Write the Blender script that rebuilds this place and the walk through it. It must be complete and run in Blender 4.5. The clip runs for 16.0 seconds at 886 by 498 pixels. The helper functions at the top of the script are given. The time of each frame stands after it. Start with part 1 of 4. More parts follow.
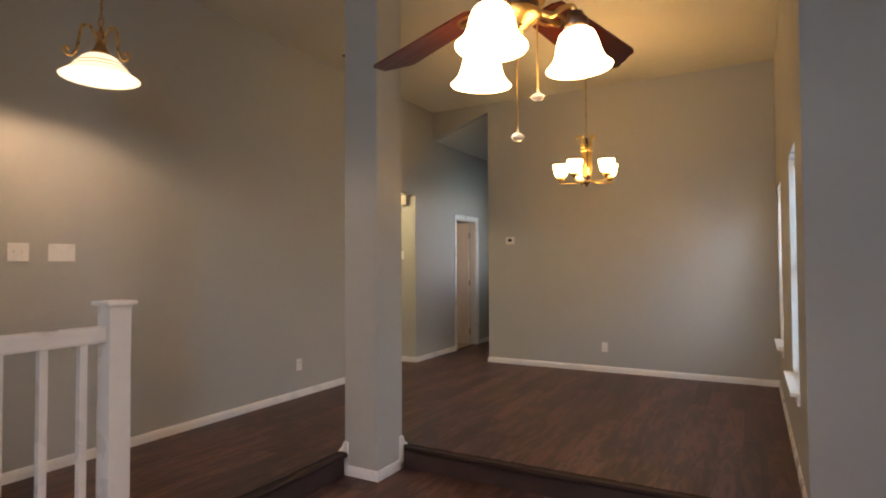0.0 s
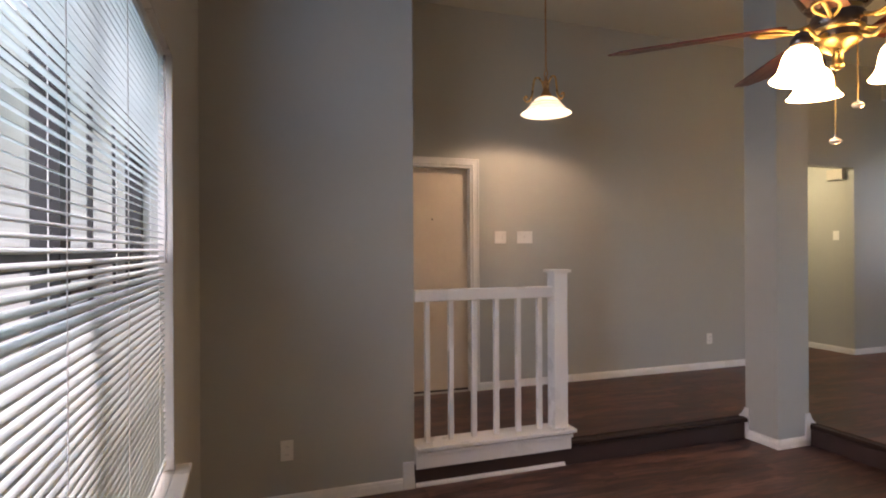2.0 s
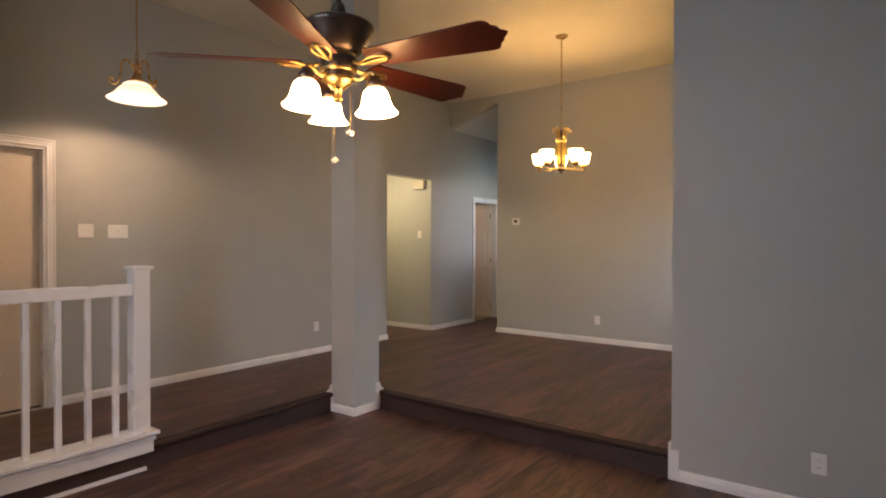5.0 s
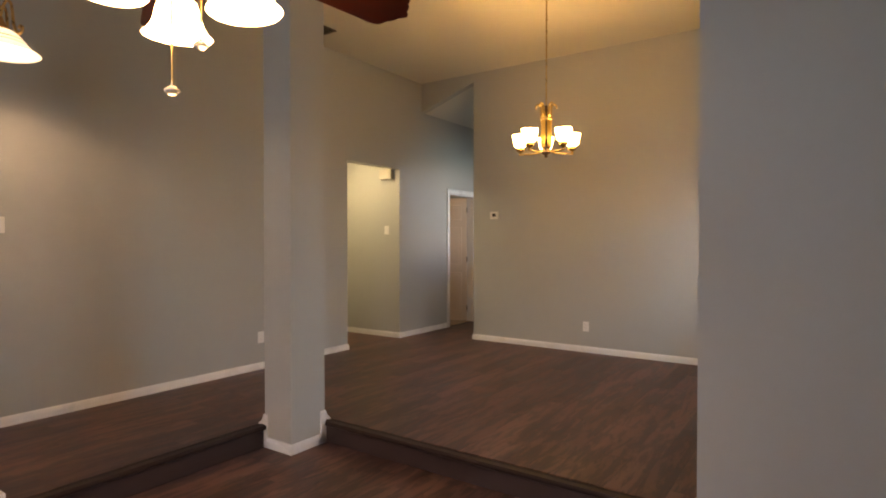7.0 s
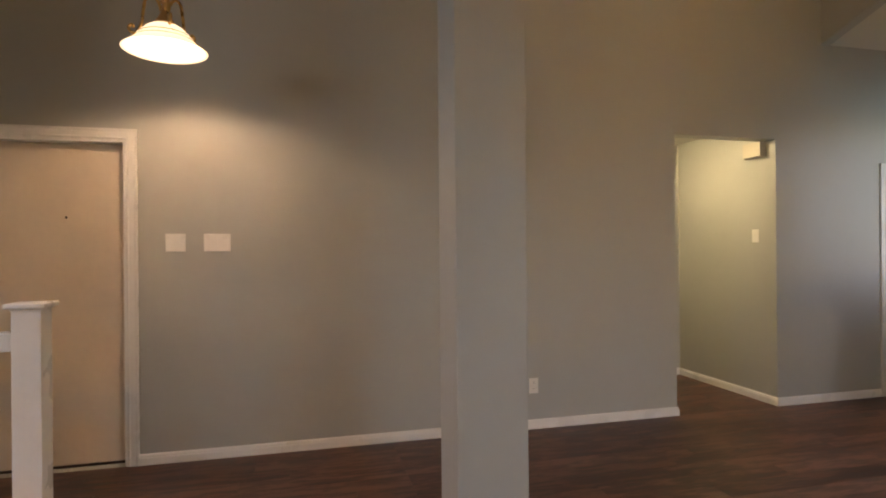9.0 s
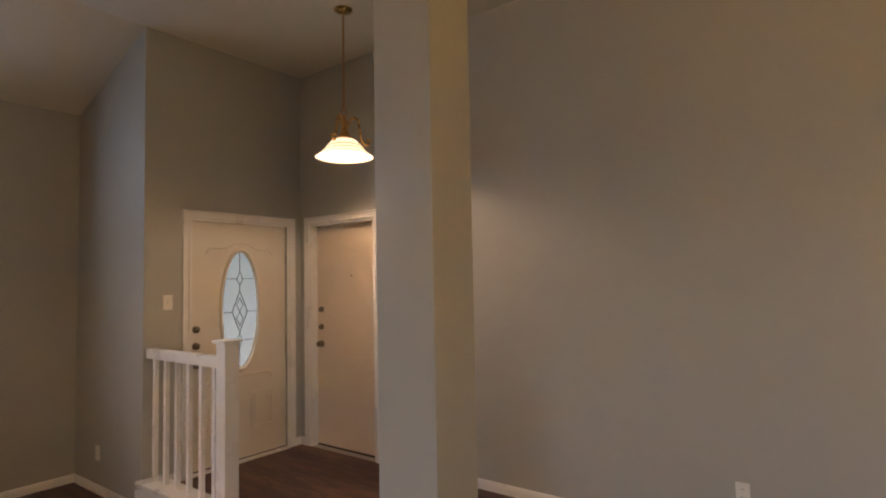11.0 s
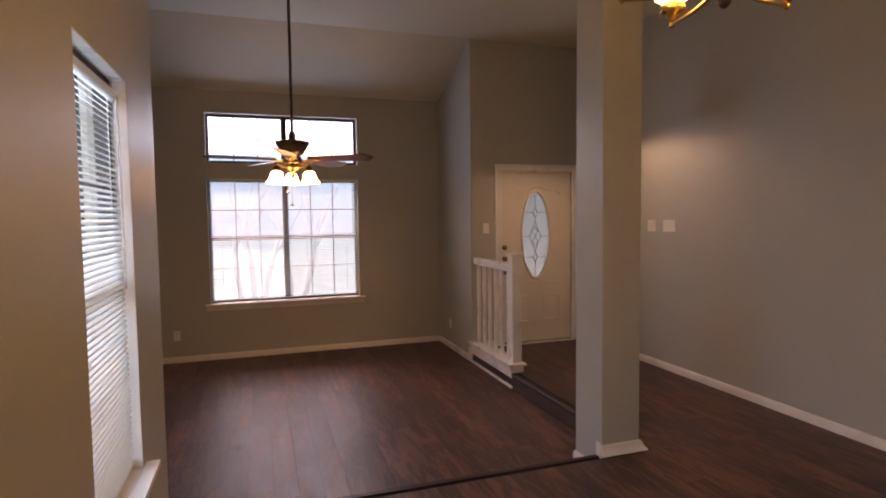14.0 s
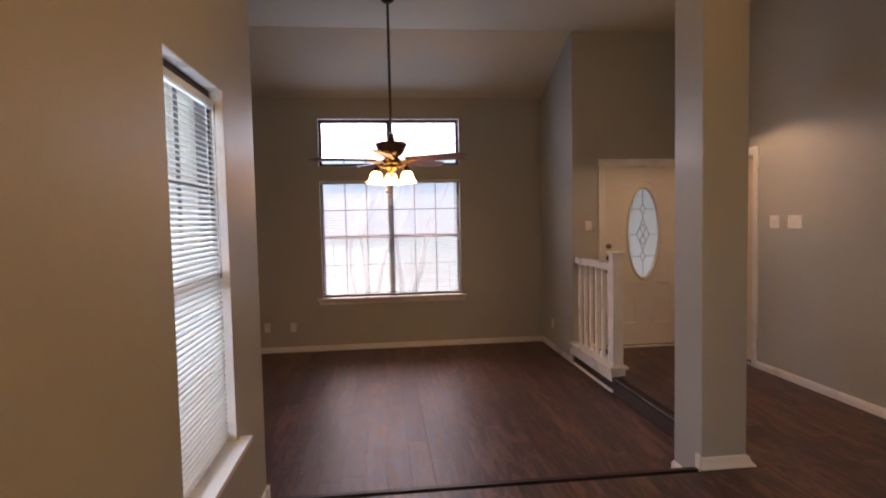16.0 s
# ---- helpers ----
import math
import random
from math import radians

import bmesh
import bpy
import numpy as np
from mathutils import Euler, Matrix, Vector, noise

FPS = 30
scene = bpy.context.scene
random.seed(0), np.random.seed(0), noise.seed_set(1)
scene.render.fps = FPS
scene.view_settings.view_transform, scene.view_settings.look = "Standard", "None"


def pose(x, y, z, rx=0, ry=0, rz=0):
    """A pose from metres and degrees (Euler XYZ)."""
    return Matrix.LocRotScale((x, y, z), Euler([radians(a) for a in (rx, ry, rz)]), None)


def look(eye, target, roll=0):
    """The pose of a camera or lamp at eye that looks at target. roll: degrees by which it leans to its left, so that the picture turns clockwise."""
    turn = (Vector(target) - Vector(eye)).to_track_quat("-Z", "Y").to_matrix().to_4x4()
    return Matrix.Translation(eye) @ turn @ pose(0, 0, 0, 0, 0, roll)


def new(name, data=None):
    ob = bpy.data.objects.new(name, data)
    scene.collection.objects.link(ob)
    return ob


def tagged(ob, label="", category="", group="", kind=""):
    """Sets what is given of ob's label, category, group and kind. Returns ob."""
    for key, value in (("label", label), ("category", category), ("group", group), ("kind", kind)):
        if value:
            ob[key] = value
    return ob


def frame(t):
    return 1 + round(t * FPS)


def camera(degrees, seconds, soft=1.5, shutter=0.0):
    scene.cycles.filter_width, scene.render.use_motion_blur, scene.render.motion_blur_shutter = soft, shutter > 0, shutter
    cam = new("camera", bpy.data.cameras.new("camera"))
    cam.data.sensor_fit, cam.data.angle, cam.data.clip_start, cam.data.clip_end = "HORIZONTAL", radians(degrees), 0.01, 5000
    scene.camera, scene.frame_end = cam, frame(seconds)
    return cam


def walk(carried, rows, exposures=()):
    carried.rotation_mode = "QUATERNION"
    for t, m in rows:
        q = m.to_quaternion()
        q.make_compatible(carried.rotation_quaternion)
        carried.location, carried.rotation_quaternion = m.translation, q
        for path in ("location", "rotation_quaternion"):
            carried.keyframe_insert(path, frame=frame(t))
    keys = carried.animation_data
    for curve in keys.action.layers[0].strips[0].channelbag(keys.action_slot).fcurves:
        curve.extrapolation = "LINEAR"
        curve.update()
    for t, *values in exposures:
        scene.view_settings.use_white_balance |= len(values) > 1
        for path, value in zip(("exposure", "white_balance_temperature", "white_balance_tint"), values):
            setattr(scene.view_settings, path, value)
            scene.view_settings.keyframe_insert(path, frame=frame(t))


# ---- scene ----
cam = camera(76.8, 16.0, soft=2.0)
PATH = [
    (0, (2.259, -3.143, 1.488), (1.291, -1.393, 1.542), -0.3),
    (0.5, (2.494, -3.362, 1.469), (1.188, -1.848, 1.512), -0.1),
    (1, (2.697, -3.506, 1.477), (1.146, -2.243, 1.493), -0.3),
    (1.5, (2.906, -3.554, 1.458), (1.174, -2.555, 1.467), -0.2),
    (2, (3.038, -3.594, 1.47), (1.147, -2.943, 1.47), -0.3),
    (2.5, (3.063, -3.611, 1.454), (1.094, -3.26, 1.443), -0.3),
    (3, (3.1, -3.498, 1.489), (1.116, -3.251, 1.454), -0.2),
    (3.5, (3.23, -3.432, 1.491), (1.274, -3.015, 1.465), -0.3),
    (4, (3.363, -3.354, 1.497), (1.573, -2.464, 1.471), -0.1),
    (4.5, (3.435, -3.341, 1.481), (1.919, -2.036, 1.459), -0.1),
    (5, (3.433, -3.348, 1.48), (2.242, -1.742, 1.459), 0.1),
    (5.2, (3.413, -3.368, 1.49), (2.347, -1.676, 1.467), 0.2),
    (7.3, (2.918, -2.215, 1.46), (1.741, -0.598, 1.43), -0.1),
    (7.5, (2.863, -1.996, 1.462), (1.548, -0.49, 1.431), -0.3),
    (8, (2.745, -1.463, 1.53), (1.108, -0.315, 1.505), -0.5),
    (8.5, (2.451, -1.01, 1.51), (0.628, -0.188, 1.499), -0.4),
    (8.7, (2.326, -0.843, 1.509), (0.453, -0.142, 1.5), -0.4),
    (10.8, (1.762, 1.498, 1.705), (0.084, 0.416, 1.815), -1.0),
    (11, (1.723, 1.718, 1.69), (0.126, 0.518, 1.798), -1.1),
    (11.5, (1.617, 2.211, 1.661), (0.227, 0.777, 1.772), -1.1),
    (12, (1.708, 2.65, 1.678), (0.541, 1.027, 1.748), -0.8),
    (12.5, (1.694, 2.917, 1.648), (0.661, 1.205, 1.665), -0.6),
    (13, (1.684, 3.194, 1.682), (0.789, 1.406, 1.642), -0.8),
    (13.5, (1.84, 3.35, 1.688), (1.058, 1.512, 1.593), -0.8),
    (14, (2.026, 3.375, 1.703), (1.402, 1.479, 1.584), -0.7),
    (14.5, (2.112, 3.384, 1.7), (1.633, 1.446, 1.581), -0.8),
    (15, (2.16, 3.397, 1.699), (1.833, 1.427, 1.585), -1.0),
    (15.5, (2.086, 3.416, 1.711), (1.862, 1.432, 1.595), -1.1),
    (16, (1.836, 3.426, 1.673), (1.617, 1.441, 1.563), -1.2),
]
EXPOSURES = [
    (0.0, 2.77, 8120, 32), (1.0, 2.88, 8070, 34), (1.5, 2.94, 7870, 32), (2.0, 2.84, 7470, 32), (2.5, 2.72, 7320, 33), (3.0, 2.64, 7720, 40),
    (3.5, 2.76, 8220, 43), (4.0, 2.98, 8920, 49), (4.5, 2.96, 8670, 42), (5.0, 2.92, 7950, 33), (7.5, 2.91, 8920, 34), (8.7, 2.86, 8520, 32),
    (11.0, 2.79, 8470, 34), (12.0, 2.65, 8850, 41), (13.0, 2.53, 8900, 46), (15.0, 2.39, 9050, 49), (16.0, 2.43, 8750, 45)]
walk(cam, [(t, look(eye, to, roll)) for t, eye, to, roll in PATH], EXPOSURES)

# ---------------------------------------------------------------- light
SKY = 0.138
LAMP = 8.0
world = bpy.data.worlds.new("sky")
scene.world = world
world.use_nodes = True
wn = world.node_tree
sky = wn.nodes.new("ShaderNodeTexSky")
sky.sky_type = "NISHITA"
sky.sun_disc = False
sky.sun_elevation = radians(48)
sky.sun_rotation = radians(160)
sky.dust_density = 1.5
haze = wn.nodes.new("ShaderNodeHueSaturation")
haze.inputs["Saturation"].default_value = 1.0
wn.links.new(sky.outputs[0], haze.inputs["Color"])
wn.links.new(haze.outputs[0], wn.nodes["Background"].inputs[0])
wn.nodes["Background"].inputs[1].default_value = SKY
sun = new("sun", bpy.data.lights.new("sun", "SUN"))
sun.data.energy, sun.data.angle, sun.data.color = 0.8, radians(40), (1.0, 0.99, 0.97)
sun.matrix_world = look((0, 0, 20), (-3.0, 8.0, 5.0))


def light_panel(name, m, w, h, watts, color=(0.80, 0.90, 1.0)):
    """A flat lamp, for daylight at the windows and for fill in the back hall."""
    li = bpy.data.lights.new(name, "AREA")
    li.shape, li.size, li.size_y, li.energy, li.color = "RECTANGLE", w, h, watts, color
    ob = new(name, li)
    ob.matrix_world = m
    return ob


def bulb(name, p, watts, radius, color=(1.0, 0.72, 0.42)):
    li = bpy.data.lights.new(name, "POINT")
    li.energy, li.shadow_soft_size, li.color = watts, radius, color
    ob = new(name, li)
    ob.location = p
    return ob


# ---------------------------------------------------------------- materials
def mat(name, color, rough=0.5, metal=0.0, vary=0.06, scale=3.0, bump=0.0, bscale=60.0, spec=0.5, stretch=(1, 1, 1), coat=0.0):
    """A painted or plain surface: two scales of mottling, grain relief."""
    m = bpy.data.materials.new(name)
    m.use_nodes = True
    nt = m.node_tree
    b = nt.nodes["Principled BSDF"]
    N = nt.nodes.new
    co = N("ShaderNodeTexCoord")
    mp = N("ShaderNodeMapping")
    mp.inputs["Scale"].default_value = stretch
    nt.links.new(co.outputs["Object"], mp.inputs[0])
    n1, n2 = N("ShaderNodeTexNoise"), N("ShaderNodeTexNoise")
    n1.inputs["Scale"].default_value, n2.inputs["Scale"].default_value = scale, scale * 14
    n1.inputs["Detail"].default_value = n2.inputs["Detail"].default_value = 4
    for n in (n1, n2):
        nt.links.new(mp.outputs[0], n.inputs["Vector"])
    mix = N("ShaderNodeMath")
    mix.operation = "MULTIPLY_ADD"
    nt.links.new(n2.outputs["Fac"], mix.inputs[0])
    mix.inputs[1].default_value = 0.4
    nt.links.new(n1.outputs["Fac"], mix.inputs[2])
    ramp = N("ShaderNodeMapRange")
    ramp.inputs[1].default_value, ramp.inputs[2].default_value = 0.4, 1.0
    ramp.inputs[3].default_value, ramp.inputs[4].default_value = 1 - vary, 1 + vary
    nt.links.new(mix.outputs[0], ramp.inputs[0])
    hs = N("ShaderNodeHueSaturation")
    hs.inputs["Color"].default_value = (*color, 1)
    nt.links.new(ramp.outputs[0], hs.inputs["Value"])
    nt.links.new(hs.outputs[0], b.inputs["Base Color"])
    rr = N("ShaderNodeMapRange")
    rr.inputs[1].default_value, rr.inputs[2].default_value = 0.3, 0.7
    rr.inputs[3].default_value, rr.inputs[4].default_value = max(0.03, rough - 0.07), min(1, rough + 0.07)
    nt.links.new(n1.outputs["Fac"], rr.inputs[0])
    nt.links.new(rr.outputs[0], b.inputs["Roughness"])
    b.inputs["Metallic"].default_value = metal
    b.inputs["Specular IOR Level"].default_value = spec
    b.inputs["Coat Weight"].default_value = coat
    if bump:
        n3, bp = N("ShaderNodeTexNoise"), N("ShaderNodeBump")
        n3.inputs["Scale"].default_value, n3.inputs["Detail"].default_value = bscale, 3
        nt.links.new(mp.outputs[0], n3.inputs["Vector"])
        bp.inputs["Strength"].default_value, bp.inputs["Distance"].default_value = bump, 0.004
        nt.links.new(n3.outputs["Fac"], bp.inputs["Height"])
        nt.links.new(bp.outputs[0], b.inputs["Normal"])
    return m


def glow(name, color, strength, base=(0.9, 0.87, 0.8)):
    m = mat(name, base, 0.25, vary=0.04)
    b = m.node_tree.nodes["Principled BSDF"]
    b.inputs["Emission Color"].default_value = (*color, 1)
    b.inputs["Emission Strength"].default_value = strength
    return m


def plank_material(name, dark, light, vary):
    """Printed vinyl plank: long streaks, darker heartwood, a different cut on each board."""
    m = bpy.data.materials.new(name)
    m.use_nodes = True
    nt = m.node_tree
    b = nt.nodes["Principled BSDF"]
    N, L = nt.nodes.new, nt.links.new
    co, info = N("ShaderNodeTexCoord"), N("ShaderNodeObjectInfo")
    off = N("ShaderNodeVectorMath")
    off.operation = "ADD"
    sc = N("ShaderNodeMath")
    sc.operation = "MULTIPLY"
    sc.inputs[1].default_value = 57.0
    L(info.outputs["Random"], sc.inputs[0])
    L(co.outputs["Object"], off.inputs[0])
    L(sc.outputs[0], off.inputs[1])
    mp = N("ShaderNodeMapping")
    mp.inputs["Scale"].default_value = (1.0, 0.17, 1.0)
    L(off.outputs[0], mp.inputs[0])
    n1, n2, n3 = N("ShaderNodeTexNoise"), N("ShaderNodeTexNoise"), N("ShaderNodeTexNoise")
    for n, s, d in ((n1, 22, 6), (n2, 110, 3), (n3, 6, 3)):
        n.inputs["Scale"].default_value, n.inputs["Detail"].default_value = s, d
        L(mp.outputs[0], n.inputs["Vector"])
    n1.inputs["Distortion"].default_value = 0.6
    a = N("ShaderNodeMath")
    a.operation = "MULTIPLY_ADD"
    L(n2.outputs["Fac"], a.inputs[0])
    a.inputs[1].default_value = 0.32
    L(n1.outputs["Fac"], a.inputs[2])
    a2 = N("ShaderNodeMath")
    a2.operation = "MULTIPLY_ADD"
    L(n3.outputs["Fac"], a2.inputs[0])
    a2.inputs[1].default_value = 0.5
    L(a.outputs[0], a2.inputs[2])
    ramp = N("ShaderNodeValToRGB")
    ramp.color_ramp.elements[0].position, ramp.color_ramp.elements[0].color = 0.66, (*dark, 1)
    ramp.color_ramp.elements[1].position, ramp.color_ramp.elements[1].color = 1.22, (*light, 1)
    e = ramp.color_ramp.elements.new(0.88)
    e.color = (*[(p * 0.6 + q * 0.4) for p, q in zip(dark, light)], 1)
    ramp.color_ramp.elements[2].position = 1.0
    L(a2.outputs[0], ramp.inputs[0])
    hs, mr = N("ShaderNodeHueSaturation"), N("ShaderNodeMapRange")
    mr.inputs[3].default_value, mr.inputs[4].default_value = 1 - vary, 1 + vary
    L(info.outputs["Random"], mr.inputs[0])
    L(mr.outputs[0], hs.inputs["Value"])
    L(ramp.outputs[0], hs.inputs["Color"])
    L(hs.outputs[0], b.inputs["Base Color"])
    rr = N("ShaderNodeMapRange")
    rr.inputs[3].default_value, rr.inputs[4].default_value = 0.32, 0.52
    rr.inputs[1].default_value, rr.inputs[2].default_value = 0.36, 0.90
    L(a.outputs[0], rr.inputs[0])
    L(rr.outputs[0], b.inputs["Roughness"])
    bp = N("ShaderNodeBump")
    bp.inputs["Strength"].default_value, bp.inputs["Distance"].default_value = 0.16, 0.002
    L(a.outputs[0], bp.inputs["Height"])
    L(bp.outputs[0], b.inputs["Normal"])
    b.inputs["Specular IOR Level"].default_value = 0.38
    return m


def brick_material(name):
    m = mat(name, (0.66, 0.66, 0.65), 0.85, vary=0.15, scale=5, bump=0.6, bscale=40)
    return m


M_WALL = mat("wall_paint", (0.425, 0.430, 0.398), 0.46, vary=0.03, scale=1.3, bump=0.16, bscale=120, spec=0.45)
M_CEIL = mat("ceiling_paint", (0.64, 0.63, 0.56), 0.8, vary=0.03, scale=1.1, bump=0.5, bscale=110, spec=0.2)
M_TRIM = mat("trim_paint", (0.78, 0.77, 0.74), 0.3, vary=0.035, scale=4, bump=0.06, bscale=25)
M_DOOR = mat("door_paint", (0.74, 0.70, 0.62), 0.4, vary=0.04, scale=2.5, bump=0.08, bscale=30)
M_FLUSH = mat("flush_door_paint", (0.72, 0.61, 0.49), 0.45, vary=0.06, scale=1.8, bump=0.08, bscale=30)
M_PLATE = mat("plate_plastic", (0.80, 0.79, 0.75), 0.3, vary=0.02)
# plastic darkened in colour to put the chime box in shade
M_CHIME = mat("shaded_plastic", (0.50, 0.46, 0.38), 0.5, vary=0.08, scale=9)
M_DARK = mat("dark_slot", (0.02, 0.02, 0.02), 0.6)
M_FLOOR = plank_material("vinyl_plank", (0.020, 0.0088, 0.0064), (0.145, 0.073, 0.057), 0.24)
M_RISER = mat("riser_board", (0.046, 0.025, 0.020), 0.5, vary=0.3, scale=6, stretch=(1, 0.1, 1), bump=0.2, bscale=80)
M_NOSING = mat("stair_nosing", (0.030, 0.016, 0.0125), 0.5, spec=0.25, vary=0.3, scale=9, stretch=(1, 0.1, 1), bump=0.15, bscale=70)
M_SUB = mat("subfloor", (0.012, 0.009, 0.008), 0.9)
M_CARPET = mat("carpet", (0.40, 0.31, 0.22), 0.95, vary=0.2, scale=9, bump=0.9, bscale=300)
M_BRONZE = mat("bronze_window_frame", (0.018, 0.017, 0.017), 0.45, metal=0.3, vary=0.2, scale=12)
M_BLIND = mat("blind_slat_vinyl", (0.76, 0.83, 0.84), 0.35, vary=0.03)
nt = M_BLIND.node_tree
tl, mx = nt.nodes.new("ShaderNodeBsdfTranslucent"), nt.nodes.new("ShaderNodeMixShader")
tl.inputs[0].default_value = (0.80, 0.83, 0.86, 1)
mx.inputs[0].default_value = 0.10
nt.links.new(nt.nodes["Principled BSDF"].outputs[0], mx.inputs[1])
nt.links.new(tl.outputs[0], mx.inputs[2])
nt.links.new(mx.outputs[0], nt.nodes["Material Output"].inputs[0])
M_CORD = mat("blind_cord", (0.75, 0.75, 0.74), 0.8)
M_BRASS = mat("aged_brass", (0.42, 0.29, 0.11), 0.3, metal=0.9, vary=0.2, scale=20)
M_GOLD = mat("polished_brass", (0.42, 0.31, 0.13), 0.34, metal=0.95, vary=0.12, scale=20)
M_COPPER = mat("copper_scroll", (0.50, 0.27, 0.11), 0.35, metal=0.85, vary=0.2, scale=25)
M_SCROLL = mat("gilt_scroll", (0.55, 0.33, 0.12), 0.3, metal=0.85, vary=0.25, scale=25)
M_OILED = mat("oil_rubbed_bronze", (0.085, 0.064, 0.052), 0.32, metal=0.8, vary=0.25, scale=18)
M_BLADE = mat("cherry_blade", (0.070, 0.0125, 0.0070), 0.42, vary=0.25, scale=5, stretch=(0.6, 6, 6), spec=0.35, coat=0.08)
M_NICKEL = mat("door_hardware", (0.23, 0.19, 0.14), 0.3, metal=0.9, vary=0.15, scale=30)
M_LEAD = mat("leading", (0.11, 0.12, 0.13), 0.5, metal=0.6)
M_FAN_GLASS = glow("fan_shade_glass", (1.0, 0.67, 0.30), LAMP * 0.42)
M_CHAND_GLASS = glow("chandelier_glass", (1.0, 0.67, 0.24), LAMP * 0.62)
M_HALL_GLASS = glow("hall_lamp_glass", (0.95, 0.92, 0.58), 15.0)
M_BED_GLASS = glow("bedroom_lamp_glass", (1.0, 0.66, 0.28), 6.0)
M_PEND_GLASS = glow("pendant_glass", (1.0, 0.84, 0.55), 0.22)
M_GRASS = mat("lawn", (0.18, 0.33, 0.33), 0.95, vary=0.35, scale=0.8, bump=1.0, bscale=30)
# outdoor haze put into the bark colour, paled so trunks stay faint
M_PALE_BARK = mat("pale_bark", (0.70, 0.77, 0.79), 0.9, vary=0.3, scale=8, bump=0.6, bscale=30, stretch=(1, 1, 0.3))
M_BRICK = brick_material("pale_brick")
M_MORTAR = mat("mortar", (0.50, 0.47, 0.43), 0.95, vary=0.1, bump=0.4)
# mortar whitened so the garage wall looks brighter through the blinds
M_BRIGHT_MORTAR = mat("bright_mortar", (0.74, 0.76, 0.78), 0.95, vary=0.1, bump=0.4)
# distance haze as a plain blue-green colour
M_HAZE = mat("haze_band", (0.62, 0.80, 0.84), 0.95, vary=0.12, scale=0.08)
M_CRYSTAL = mat("crystal", (0.85, 0.85, 0.85), 0.08, vary=0.02)
M_CRYSTAL.node_tree.nodes["Principled BSDF"].inputs["Transmission Weight"].default_value = 0.7


def glass_material(name, tint=(1, 1, 1), frosted=0.0):
    m = bpy.data.materials.new(name)
    m.use_nodes = True
    nt = m.node_tree
    nt.nodes.remove(nt.nodes["Principled BSDF"])
    out = nt.nodes["Material Output"]
    tr, gl, fr, mx = (nt.nodes.new(k) for k in ("ShaderNodeBsdfTransparent", "ShaderNodeBsdfGlossy", "ShaderNodeFresnel", "ShaderNodeMixShader"))
    tr.inputs[0].default_value = (*tint, 1)
    gl.inputs["Roughness"].default_value = 0.02
    fr.inputs[0].default_value = 1.45
    nt.links.new(fr.outputs[0], mx.inputs[0])
    nt.links.new(tr.outputs[0], mx.inputs[1])
    nt.links.new(gl.outputs[0], mx.inputs[2])
    last = mx
    if frosted:
        tl, m2 = nt.nodes.new("ShaderNodeBsdfTranslucent"), nt.nodes.new("ShaderNodeMixShader")
        tl.inputs[0].default_value = (*tint, 1)
        m2.inputs[0].default_value = frosted
        nt.links.new(mx.outputs[0], m2.inputs[1])
        nt.links.new(tl.outputs[0], m2.inputs[2])
        last = m2
    nt.links.new(last.outputs[0], out.inputs[0])
    return m


M_GLASS = glass_material("window_glass", (0.94, 0.97, 0.97))
M_FROST = glass_material("door_glass", (0.34, 0.41, 0.41), 0.85)


# ---------------------------------------------------------------- mesh helpers
def part(name, bm, material, parent=None, label="", smooth=False):
    """Links a bmesh as one mesh object, under a thing or a part."""
    me = bpy.data.meshes.new(name)
    bmesh.ops.recalc_face_normals(bm, faces=bm.faces)
    bm.to_mesh(me)
    bm.free()
    me.materials.append(material)
    if smooth:
        me.polygons.foreach_set("use_smooth", [True] * len(me.polygons))
    ob = new(name, me)
    ob.parent = parent
    if label:
        tagged(ob, label)
    return ob


def thing(name, label, category, at=(0, 0, 0), group="", kind=""):
    ob = new(name)
    ob.location = at
    ob.empty_display_size = 0.05
    return tagged(ob, label, category, group, kind)


def box(bm, x0, x1, y0, y1, z0, z1, bevel=0.0, m=None):
    vs = [bm.verts.new((x, y, z)) for z in (z0, z1) for x, y in ((x0, y0), (x1, y0), (x1, y1), (x0, y1))]
    fs = [bm.faces.new([vs[i] for i in f]) for f in ((0, 1, 2, 3), (4, 5, 6, 7), (0, 1, 5, 4), (1, 2, 6, 5), (2, 3, 7, 6), (3, 0, 4, 7))]
    if bevel:
        es = list({e for f in fs for e in f.edges})
        r = bmesh.ops.bevel(bm, geom=es, offset=bevel, segments=2, profile=0.7, affect="EDGES")
        vs = list({v for f in r["faces"] for v in f.verts} | {v for v in vs if v.is_valid})
    if m is not None:
        bmesh.ops.transform(bm, matrix=m, verts=vs)
    return bm


def boxed(*a, **k):
    return box(bmesh.new(), *a, **k)


def lathe(bm, profile, seg=24, m=None):
    """Turns (radius, z) pairs about z."""
    rings = []
    for r, z in profile:
        if r < 1e-5:
            rings.append([bm.verts.new((0, 0, z))])
        else:
            rings.append([bm.verts.new((r * math.cos(2 * math.pi * i / seg), r * math.sin(2 * math.pi * i / seg), z)) for i in range(seg)])
    for a, b in zip(rings, rings[1:]):
        for i in range(seg):
            j = (i + 1) % seg
            q = [a[i % len(a)], a[j % len(a)], b[j % len(b)], b[i % len(b)]]
            q = list(dict.fromkeys(q))
            if len(q) > 2:
                bm.faces.new(q)
    if m is not None:
        bmesh.ops.transform(bm, matrix=m, verts=[v for r in rings for v in r])
    return bm


